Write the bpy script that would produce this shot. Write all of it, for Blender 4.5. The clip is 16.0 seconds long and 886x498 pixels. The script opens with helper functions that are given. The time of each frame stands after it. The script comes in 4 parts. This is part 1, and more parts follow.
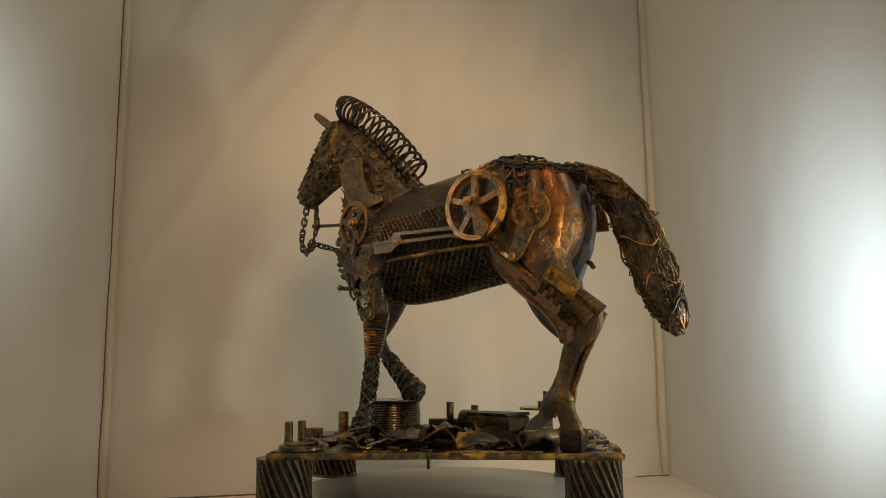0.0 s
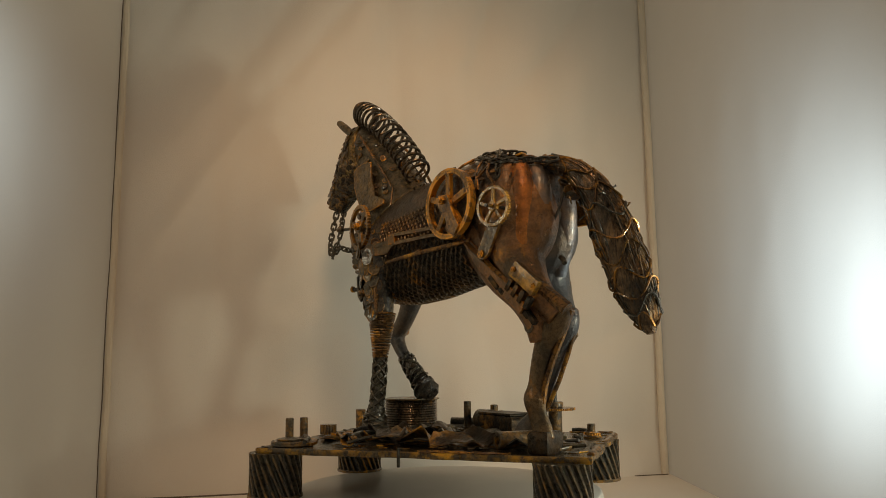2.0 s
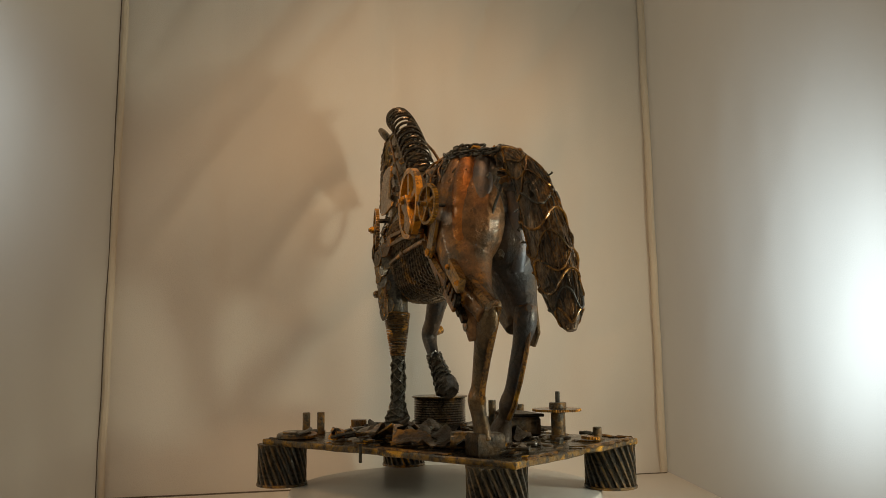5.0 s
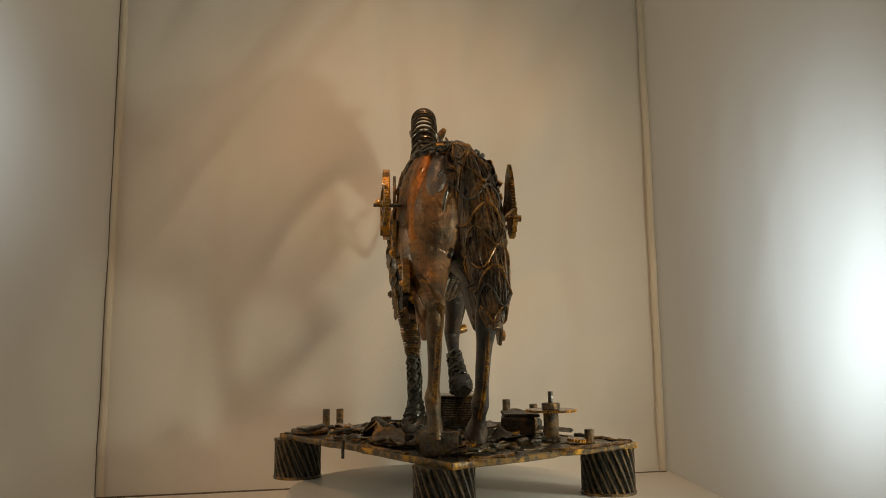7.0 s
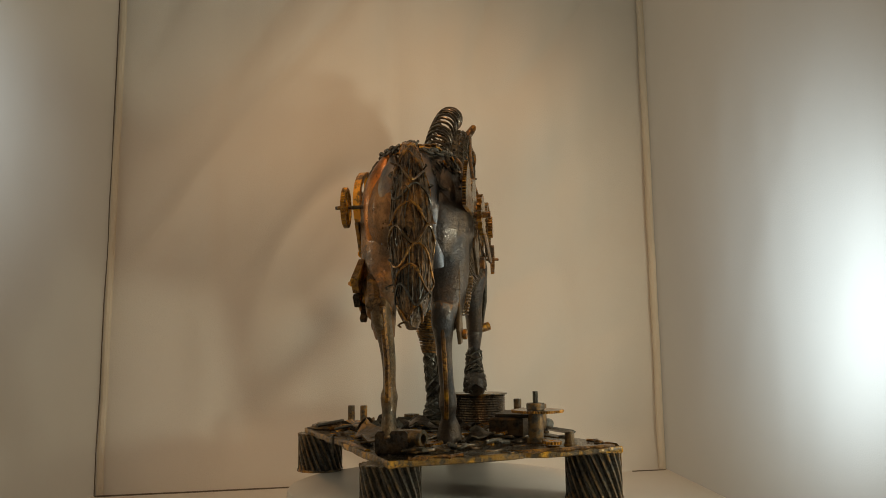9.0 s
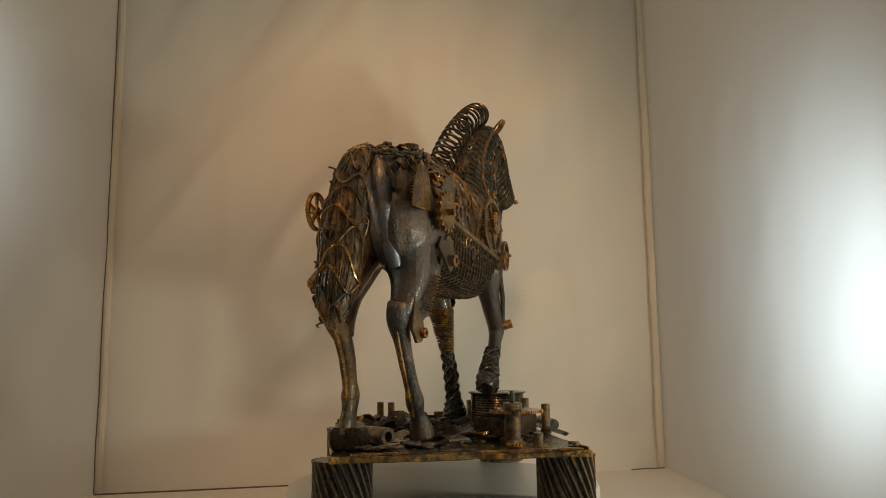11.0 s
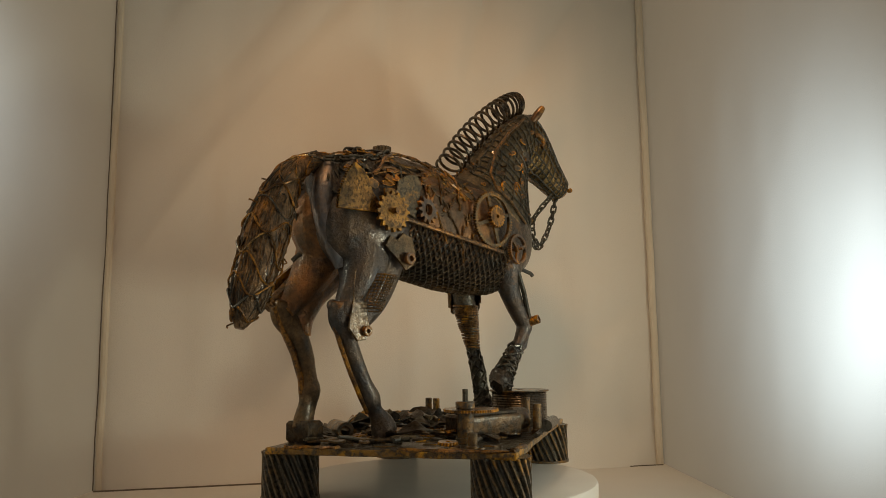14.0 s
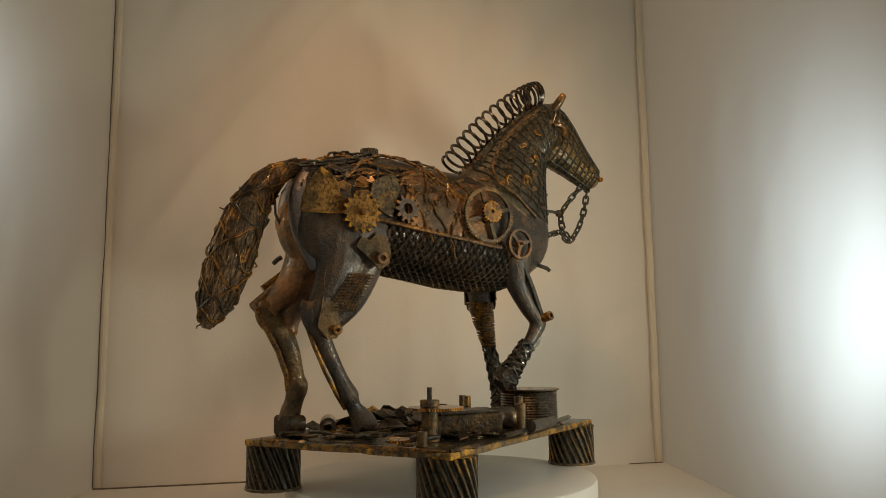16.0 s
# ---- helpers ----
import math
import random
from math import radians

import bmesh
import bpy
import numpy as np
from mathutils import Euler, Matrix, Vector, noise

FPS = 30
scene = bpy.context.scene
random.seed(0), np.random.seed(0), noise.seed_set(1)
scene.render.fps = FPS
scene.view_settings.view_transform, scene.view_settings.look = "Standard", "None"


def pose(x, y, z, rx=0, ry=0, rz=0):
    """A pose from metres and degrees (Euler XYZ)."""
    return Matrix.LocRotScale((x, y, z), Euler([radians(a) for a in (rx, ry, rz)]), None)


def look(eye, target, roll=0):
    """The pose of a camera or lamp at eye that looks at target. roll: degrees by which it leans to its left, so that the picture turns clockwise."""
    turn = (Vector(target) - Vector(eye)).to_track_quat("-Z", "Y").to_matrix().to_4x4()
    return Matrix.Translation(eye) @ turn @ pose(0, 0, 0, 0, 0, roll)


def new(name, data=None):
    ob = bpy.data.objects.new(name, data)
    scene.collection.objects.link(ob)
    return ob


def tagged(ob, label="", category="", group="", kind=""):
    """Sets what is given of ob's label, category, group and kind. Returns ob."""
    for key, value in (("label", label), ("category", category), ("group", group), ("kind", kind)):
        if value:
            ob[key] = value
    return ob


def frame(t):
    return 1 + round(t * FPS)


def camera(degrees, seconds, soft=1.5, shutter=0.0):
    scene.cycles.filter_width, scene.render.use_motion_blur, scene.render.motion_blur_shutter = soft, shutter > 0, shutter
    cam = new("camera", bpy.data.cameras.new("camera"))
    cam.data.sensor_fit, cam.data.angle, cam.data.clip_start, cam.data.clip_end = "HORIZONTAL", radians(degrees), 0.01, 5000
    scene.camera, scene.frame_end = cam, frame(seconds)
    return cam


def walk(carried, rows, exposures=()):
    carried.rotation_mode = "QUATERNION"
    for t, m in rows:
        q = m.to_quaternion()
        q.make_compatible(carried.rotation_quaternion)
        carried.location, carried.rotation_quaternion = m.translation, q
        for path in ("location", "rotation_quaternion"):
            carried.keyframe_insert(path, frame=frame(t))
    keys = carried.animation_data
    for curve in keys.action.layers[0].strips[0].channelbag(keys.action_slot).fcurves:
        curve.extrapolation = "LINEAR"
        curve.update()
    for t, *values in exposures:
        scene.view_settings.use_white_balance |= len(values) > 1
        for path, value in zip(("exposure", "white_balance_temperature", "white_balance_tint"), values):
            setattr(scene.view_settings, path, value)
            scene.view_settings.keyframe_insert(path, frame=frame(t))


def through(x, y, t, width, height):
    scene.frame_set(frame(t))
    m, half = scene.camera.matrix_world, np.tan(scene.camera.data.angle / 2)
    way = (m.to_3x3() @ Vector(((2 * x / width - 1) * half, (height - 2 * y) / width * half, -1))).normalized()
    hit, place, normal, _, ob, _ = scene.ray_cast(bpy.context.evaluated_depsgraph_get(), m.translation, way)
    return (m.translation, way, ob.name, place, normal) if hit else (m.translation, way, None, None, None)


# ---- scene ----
cam = camera(60.63, 16.0, soft=0.65)
# the camera stands on a table stand that sags a little: seconds, pitch up, yaw to the right (degrees)
EYE = Vector((0.005, -0.62, 0.1288))
DRIFT = [(0, 8.434, -0.548), (2, 8.378, -0.501), (4, 8.307, -0.454), (6, 8.219, -0.407), (8, 8.117, -0.36),
         (10, 7.998, -0.312), (12, 7.864, -0.265), (14, 7.715, -0.217), (16, 7.549, -0.17)]


def aim(pitch, yaw):
    p, y = radians(pitch), radians(yaw)
    way = Vector((math.sin(y) * math.cos(p), math.cos(y) * math.cos(p), math.sin(p)))
    return look(EYE, EYE + way, -0.608)


walk(cam, [(t, aim(p, y)) for t, p, y in DRIFT], exposures=[(0, 0.0), (16, 0.0)])

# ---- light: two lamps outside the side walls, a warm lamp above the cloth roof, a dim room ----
world = bpy.data.worlds.new("room_light")
scene.world = world
world.use_nodes = True
world.node_tree.nodes["Background"].inputs[0].default_value = (1.0, 0.90, 0.75, 1)
world.node_tree.nodes["Background"].inputs[1].default_value = 0.20


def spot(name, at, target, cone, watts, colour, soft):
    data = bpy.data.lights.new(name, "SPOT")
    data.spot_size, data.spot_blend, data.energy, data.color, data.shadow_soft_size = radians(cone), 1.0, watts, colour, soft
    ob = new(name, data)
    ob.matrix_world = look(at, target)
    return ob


spot("side_lamp", (0.415, -0.20, 0.14), (0.0, 0.03, 0.22), 112, 8.2, (0.80, 0.94, 1.0), 0.034)
spot("side_lamp", (-0.50, -0.15, 0.33), (0.0, 0.0, 0.26), 90, 2.6, (0.82, 0.945, 1.0), 0.060)
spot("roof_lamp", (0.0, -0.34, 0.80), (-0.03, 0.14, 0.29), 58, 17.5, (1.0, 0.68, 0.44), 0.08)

# ---- materials ----


class Mat:
    """Short-hand for node materials."""

    def __init__(self, name):
        self.m = bpy.data.materials.new(name)
        self.m.use_nodes = True
        self.t = self.m.node_tree
        self.b = self.t.nodes["Principled BSDF"]
        self.co = self.t.nodes.new("ShaderNodeTexCoord").outputs["Object"]

    def node(self, kind, **values):
        n = self.t.nodes.new(kind)
        for key, value in values.items():
            n.inputs[key.replace("_", " ")].default_value = value
        return n

    def link(self, a, b):
        self.t.links.new(a, b)

    def noise(self, scale, detail=4.0, rough=0.55, stretch=None):
        n = self.node("ShaderNodeTexNoise", Scale=scale, Detail=detail, Roughness=rough)
        if stretch:
            mp = self.node("ShaderNodeMapping", Scale=stretch)
            self.link(self.co, mp.inputs[0])
            self.link(mp.outputs[0], n.inputs["Vector"])
        else:
            self.link(self.co, n.inputs["Vector"])
        return n.outputs["Fac"]

    def ramp(self, fac, lo, hi):
        n = self.node("ShaderNodeMapRange", From_Min=lo, From_Max=hi)
        self.link(fac, n.inputs["Value"])
        return n.outputs["Result"]

    def mix(self, fac, a, b):
        n = self.t.nodes.new("ShaderNodeMix")
        n.data_type = "RGBA"
        for sock, v in ((n.inputs[0], fac), (n.inputs[6], a), (n.inputs[7], b)):
            if isinstance(v, (tuple, float, int)):
                sock.default_value = (*v, 1) if isinstance(v, tuple) else v
            else:
                self.link(v, sock)
        return n.outputs[2]

    def math(self, op, a, b=0.5):
        n = self.t.nodes.new("ShaderNodeMath")
        n.operation = op
        for sock, v in zip(n.inputs, (a, b)):
            if isinstance(v, (float, int)):
                sock.default_value = v
            else:
                self.link(v, sock)
        return n.outputs[0]

    def bump(self, height, distance, strength=1.0):
        n = self.node("ShaderNodeBump", Distance=distance, Strength=strength)
        self.link(height, n.inputs["Height"])
        self.link(n.outputs[0], self.b.inputs["Normal"])
        return n.outputs[0]


def metal(name, dark, mid, gold, gold_amount=0.5, rough=0.40, metallic=0.75, relief=0.0006, coat=0.7, fibre=None, pitted=1.0):
    """Dark patinated metal: rust in ragged patches, black grime in the pits, gold rubbed over the edges and in a few blotches."""
    k = Mat(name)
    pit = tuple(c * 0.22 for c in dark)
    big, fine = k.noise(46.0, 6, 0.62), k.noise(420.0, 5, 0.65, fibre)
    base = k.mix(k.ramp(big, 0.38, 0.68), dark, tuple(min(1.0, c * 1.4) for c in mid))
    base = k.mix(k.math("MULTIPLY", k.ramp(k.noise(95.0, 6, 0.7), 0.46, 0.64), 0.6 * pitted), base, pit)
    base = k.mix(k.math("MULTIPLY", k.ramp(fine, 0.49, 0.57), 0.75 * pitted), base, pit)
    geo = k.t.nodes.new("ShaderNodeNewGeometry")
    edge = k.ramp(geo.outputs["Pointiness"], 0.515, 0.59)
    wear = k.ramp(k.noise(150.0, 5, 0.65), 0.43, 0.56)
    patch = k.ramp(k.noise(30.0, 3, 0.5), 0.56 - 0.14 * gold_amount, 0.70 - 0.14 * gold_amount)
    edge = k.math("MULTIPLY", edge, k.math("MULTIPLY", k.math("ADD", wear, 0.12), k.math("ADD", patch, 0.15 + 0.65 * gold_amount)))
    blot = k.math("MULTIPLY", k.ramp(k.noise(58.0, 7, 0.68), 0.60 - 0.06 * gold_amount, 0.70), k.math("MULTIPLY", patch, min(1.0, 1.5 * gold_amount)))
    g = k.math("MAXIMUM", edge, blot)
    info = k.t.nodes.new("ShaderNodeObjectInfo")
    tint = k.ramp(info.outputs["Random"], -0.3, 1.0)
    k.link(k.mix(k.math("MULTIPLY", g, tint), base, gold), k.b.inputs["Base Color"])
    k.b.inputs["Metallic"].default_value = metallic
    k.b.inputs["Coat Weight"].default_value = coat
    k.b.inputs["Coat Roughness"].default_value = 0.12
    k.link(k.math("ADD", k.math("MULTIPLY", k.noise(120.0, 6, 0.7), 0.55), rough - 0.28), k.b.inputs["Roughness"])
    k.bump(k.math("ADD", fine, k.math("MULTIPLY", k.noise(140.0, 6, 0.65), 2.5)), relief * 1.1)
    sheen = k.node("ShaderNodeBump", Distance=relief * 0.8, Strength=1.0)
    k.link(k.noise(230.0, 4, 0.55), sheen.inputs["Height"])
    k.link(sheen.outputs[0], k.b.inputs["Coat Normal"])
    return k.m


GUN = metal("gunmetal_patina", (0.055, 0.054, 0.044), (0.090, 0.076, 0.050), (0.85, 0.40, 0.035), 0.18, 0.40, 0.5)
PLATE = metal("oily_plate", (0.088, 0.076, 0.048), (0.155, 0.112, 0.056), (0.85, 0.40, 0.04), 0.5, 0.38, 0.6)
BRONZE = metal("old_bronze", (0.10, 0.068, 0.034), (0.32, 0.155, 0.042), (0.92, 0.42, 0.04), 0.95, 0.38, 0.75)
COPPER = metal("copper_hide", (0.13, 0.092, 0.058), (0.32, 0.150, 0.055), (0.92, 0.38, 0.05), 0.8, 0.36, 0.8, 0.0007, 0.45, pitted=0.35)
STEEL = metal("blue_steel", (0.080, 0.084, 0.091), (0.135, 0.096, 0.062), (0.70, 0.30, 0.05), 0.4, 0.42, 0.8, 0.0006, 0.30, pitted=0.3)
BLACK = metal("black_hide", (0.050, 0.044, 0.036), (0.105, 0.068, 0.040), (0.60, 0.28, 0.04), 0.35, 0.42, 0.55, 0.0012)
SPRINGY = metal("spring_steel", (0.060, 0.050, 0.038), (0.11, 0.075, 0.042), (0.65, 0.30, 0.05), 0.5, 0.32, 0.9, 0.0002)
GOLDWIRE = metal("gold_wire", (0.11, 0.055, 0.016), (0.46, 0.21, 0.026), (0.95, 0.48, 0.03), 0.95, 0.40, 0.6, 0.0002)
HAIR = metal("tail_fibre", (0.085, 0.062, 0.038), (0.28, 0.170, 0.080), (0.85, 0.38, 0.05), 0.8, 0.36, 0.4, 0.0010, 0.30, (1.6, 1.6, 0.16))
IRON = metal("burnt_iron", (0.030, 0.028, 0.025), (0.050, 0.043, 0.034), (0.40, 0.20, 0.05), 0.0, 0.46, 0.9, 0.0004, 0.10)
RUSTY = metal("dull_bronze", (0.090, 0.070, 0.044), (0.20, 0.125, 0.058), (0.85, 0.33, 0.04), 0.6, 0.42, 0.8, 0.0006, 0.30, pitted=0.5)
GILT = metal("rubbed_gilt", (0.12, 0.072, 0.024), (0.36, 0.185, 0.040), (0.95, 0.46, 0.04), 0.9, 0.38, 0.85, 0.0005)
NETTING = metal("mesh_steel", (0.15, 0.130, 0.100), (0.24, 0.155, 0.080), (0.75, 0.36, 0.05), 0.5, 0.34, 0.7, 0.0003, 0.3)
SHELL = metal("lacquered_copper", (0.24, 0.10, 0.035), (0.60, 0.215, 0.045), (0.95, 0.42, 0.05), 0.4, 0.34, 0.9, 0.0005, 0.5, pitted=0.2)
BLUED = metal("blued_sheet", (0.17, 0.19, 0.225), (0.25, 0.17, 0.11), (0.80, 0.33, 0.05), 0.2, 0.38, 0.9, 0.0004, 0.35, pitted=0.2)
OILY = metal("oily_base_steel", (0.042, 0.042, 0.036), (0.075, 0.064, 0.044), (0.90, 0.46, 0.03), 0.5, 0.40, 0.6, 0.0008)
BRASS = metal("dull_brass_sheet", (0.16, 0.115, 0.050), (0.32, 0.205, 0.075), (0.80, 0.42, 0.06), 0.4, 0.36, 0.9, 0.0008, 0.2)


def cloth(name, colour, through, open_weave=0.0):
    k = Mat(name)
    weave = k.noise(900.0, 2)
    blot = k.noise(5.0, 3)
    col = k.mix(k.ramp(blot, 0.3, 0.7), tuple(c * 0.94 for c in colour), colour)
    k.link(col, k.b.inputs["Base Color"])
    k.b.inputs["Roughness"].default_value = 0.75
    k.b.inputs["Specular IOR Level"].default_value = 0.25
    n = k.bump(weave, 0.0003)
    tr = k.node("ShaderNodeBsdfTranslucent")
    k.link(col, tr.inputs["Color"])
    mix = k.node("ShaderNodeMixShader", Fac=through)
    k.link(k.b.outputs[0], mix.inputs[1])
    k.link(tr.outputs[0], mix.inputs[2])
    gauze = k.node("ShaderNodeBsdfTransparent", Color=(1.0, 0.81, 0.55, 1))
    both = k.node("ShaderNodeMixShader", Fac=open_weave)
    k.link(mix.outputs[0], both.inputs[1])
    k.link(gauze.outputs[0], both.inputs[2])
    k.link(both.outputs[0], k.t.nodes["Material Output"].inputs["Surface"])
    return k.m


CLOTH = cloth("tent_cloth", (0.78, 0.77, 0.74), 0.33, 0.40)
BACKCLOTH = cloth("back_cloth", (0.76, 0.74, 0.70), 0.05)


def plain(name, colour, rough, relief=0.0002, scale=300.0):
    k = Mat(name)
    n = k.noise(scale, 4)
    k.link(k.mix(k.ramp(k.noise(12.0, 3), 0.35, 0.7), tuple(c * 0.9 for c in colour), colour), k.b.inputs["Base Color"])
    k.b.inputs["Roughness"].default_value = rough
    k.bump(n, relief)
    return k.m


WHITE = plain("white_plastic", (0.78, 0.76, 0.72), 0.35, 0.00005)
PIPING = plain("cream_piping", (0.74, 0.68, 0.58), 0.7)
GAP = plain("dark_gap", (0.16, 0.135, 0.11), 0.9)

# ---- mesh helpers ----


def mesh_of(name, verts, faces, mat, smooth=True):
    me = bpy.data.meshes.new(name)
    me.from_pydata([tuple(v) for v in verts], [], faces)
    me.materials.append(mat)
    if smooth:
        me.polygons.foreach_set("use_smooth", [True] * len(me.polygons))
        me.set_sharp_from_angle(angle=radians(40))
    me.update()
    return me


class Shape:
    """Collects vertices and faces of one part."""

    def __init__(self):
        self.v, self.f = [], []

    def add(self, verts, faces):
        n = len(self.v)
        self.v += [Vector(p) for p in verts]
        self.f += [[n + i for i in f] for f in faces]
        return self

    def moved(self, m):
        self.v = [m @ p for p in self.v]
        return self

    def join(self, other, m=None):
        return self.add([m @ p for p in other.v] if m else other.v, other.f)


def rings(loops, closed=False):
    """Skin over loops of equally many points, capped at both ends."""
    s, n = Shape(), len(loops[0])
    faces = []
    count = len(loops)
    for a in range(count if closed else count - 1):
        b = (a + 1) % count
        for i in range(n):
            j = (i + 1) % n
            faces.append((a * n + i, a * n + j, b * n + j, b * n + i))
    if not closed:
        faces += [tuple(reversed(range(n))), tuple((count - 1) * n + i for i in range(n))]
    return s.add([p for l in loops for p in l], faces)


def tube(path, radii, n=8, closed=False, flat=1.0, wobble=0.0, up=None):
    """A round bar along a path."""
    path = [Vector(p) for p in path]
    if isinstance(radii, (int, float)):
        radii = [radii] * len(path)
    loops, side = [], None
    count = len(path)
    for i, p in enumerate(path):
        a = path[i - 1] if (i or closed) else p
        b = path[(i + 1) % count] if (i < count - 1 or closed) else p
        d = (b - a).normalized()
        if side is None:
            ref = Vector(up) if up else (Vector((0, 0, 1)) if abs(d.z) < 0.9 else Vector((1, 0, 0)))
            side = d.cross(ref).normalized()
        side = (side - d * side.dot(d)).normalized()
        top = side.cross(d)
        r = radii[i]
        loops.append([p + (side * math.cos(q) + top * math.sin(q) * flat) * r * (1 + wobble * (random.random() - 0.5))
                      for q in (2 * math.pi * k / n for k in range(n))])
    return rings(loops, closed)


def smooth_path(pts, steps=6):
    """Catmull-Rom through the points; values beyond x, y, z go along."""
    pts = [list(p) for p in pts]
    q = [pts[0]] + pts + [pts[-1]]
    out = []
    for i in range(1, len(q) - 2):
        for s in range(steps):
            t = s / steps
            out.append([0.5 * (2 * b + (c - a) * t + (2 * a - 5 * b + 4 * c - d) * t * t + (3 * b - a - 3 * c + d) * t ** 3)
                        for a, b, c, d in zip(q[i - 1], q[i], q[i + 1], q[i + 2])])
    return out + [pts[-1]]


def limb(pts, n=14, steps=5, flat=1.0, wobble=0.0):
    """A bar of changing thickness: rows of x, y, z, radius."""
    s = smooth_path(pts, steps)
    return tube([p[:3] for p in s], [max(p[3], 0.0005) for p in s], n, flat=flat, wobble=wobble)


def slab(outline, thick, bevel=0.0004):
    """A flat plate in x, y from z 0 to thick, with worn edges."""
    c = Vector((sum(p[0] for p in outline) / len(outline), sum(p[1] for p in outline) / len(outline)))

    def inset(d):
        return [Vector(p[:2]) + (c - Vector(p[:2])).normalized() * min(d, 0.4 * (c - Vector(p[:2])).length) for p in outline]
    loops = [[(*p, 0) for p in inset(bevel + min(bevel * 3.5, 0.0012))], [(*p, 0) for p in inset(bevel)], [(*p, bevel) for p in inset(0)],
             [(*p, thick - bevel) for p in inset(0)], [(*p, thick) for p in inset(bevel)], [(*p, thick) for p in inset(bevel + min(bevel * 3.5, 0.0012))]]
    return rings(loops)


def box(x0, y0, z0, x1, y1, z1, bevel=0.0005):
    return slab([(x0, y0), (x1, y0), (x1, y1), (x0, y1)], z1 - z0, bevel).moved(Matrix.Translation((0, 0, z0)))


def drum(r, h, n=20, bevel=0.0004, hole=0.0):
    loops = []
    deep = max(r - bevel - min(bevel * 3.5, 0.0012), r * 0.5)
    prof = [(r - bevel, 0), (r, bevel), (r, h - bevel), (r - bevel, h)]
    if hole:
        mid = (r + hole) / 2
        prof += [(mid, h), (hole, h), (hole, 0), (mid, 0)]
    else:
        prof = [(deep, 0)] + prof + [(deep, h)]
    for pr, pz in prof:
        loops.append([(pr * math.cos(2 * math.pi * i / n), pr * math.sin(2 * math.pi * i / n), pz) for i in range(n)])
    return rings(loops, closed=bool(hole))


def wheel(r, thick, teeth=0, tooth=0.0012, rim=0.18, spokes=5, hub=0.2, spoke_w=0.16, axle=0.0):
    """A spoked wheel or gear in x, y, centred on z 0: rim (toothed), spokes, hub and axle."""
    s = Shape()
    n = max(teeth * 4, 48)
    inner = r * (1 - rim)
    z = thick / 2
    half = (inner + r - tooth * bool(teeth)) / 2
    prof = [(inner, -z), (half, -z), (None, -z), (None, z), (half, z), (inner, z)]
    loops = []
    for pr, pz in prof:
        ring = []
        for i in range(n):
            a = 2 * math.pi * i / n
            q = pr if pr else (r - (tooth if teeth and i % 4 >= 2 else 0))
            ring.append((q * math.cos(a), q * math.sin(a), pz))
        loops.append(ring)
    s.join(rings(loops, closed=True))
    if spokes:
        for k in range(spokes):
            w = r * spoke_w / 2
            b = box(r * hub * 0.6, -w, -z * 0.7, inner + r * 0.02, w, z * 0.7, 0.0003)
            s.join(b, Matrix.Rotation(2 * math.pi * k / spokes + 0.3, 4, "Z"))
        s.join(drum(r * hub, thick * 1.3, 20), Matrix.Translation((0, 0, -thick * 0.65)))
    if axle:
        s.join(drum(axle, thick * 4, 12), Matrix.Translation((0, 0, -thick * 2)))
    return s


def solid_gear(r, thick, teeth, tooth=0.0015, hole=0.0):
    n = teeth * 4
    near = r - tooth - 0.0012
    core = max(hole, 0.0004)
    prof = [(core, -thick / 2), ((core + near) / 2, -thick / 2), (near, -thick / 2), (None, -thick / 2), (None, thick / 2), (near, thick / 2), ((core + near) / 2, thick / 2), (core, thick / 2)]
    loops = []
    for pr, pz in prof:
        loops.append([((pr or (r - (tooth if i % 4 >= 2 else 0))) * math.cos(2 * math.pi * i / n),
                       (pr or (r - (tooth if i % 4 >= 2 else 0))) * math.sin(2 * math.pi * i / n), pz) for i in range(n)])
    return rings(loops, closed=True)


def part(name, shape, mat, parent, label="", m=None):
    ob = new(name, mesh_of(name, [m @ p for p in shape.v] if m else shape.v, shape.f, mat))
    ob.parent = parent
    if label:
        ob["label"] = label
    return ob


# ---- the photo tent ----
BL, BR = Vector((-0.337, 0.1325, 0)), Vector((0.250, 0.2675, 0))
FL, FR = Vector((-0.350, -0.95, 0)), Vector((0.272, -0.95, 0))
ROOF = 0.66


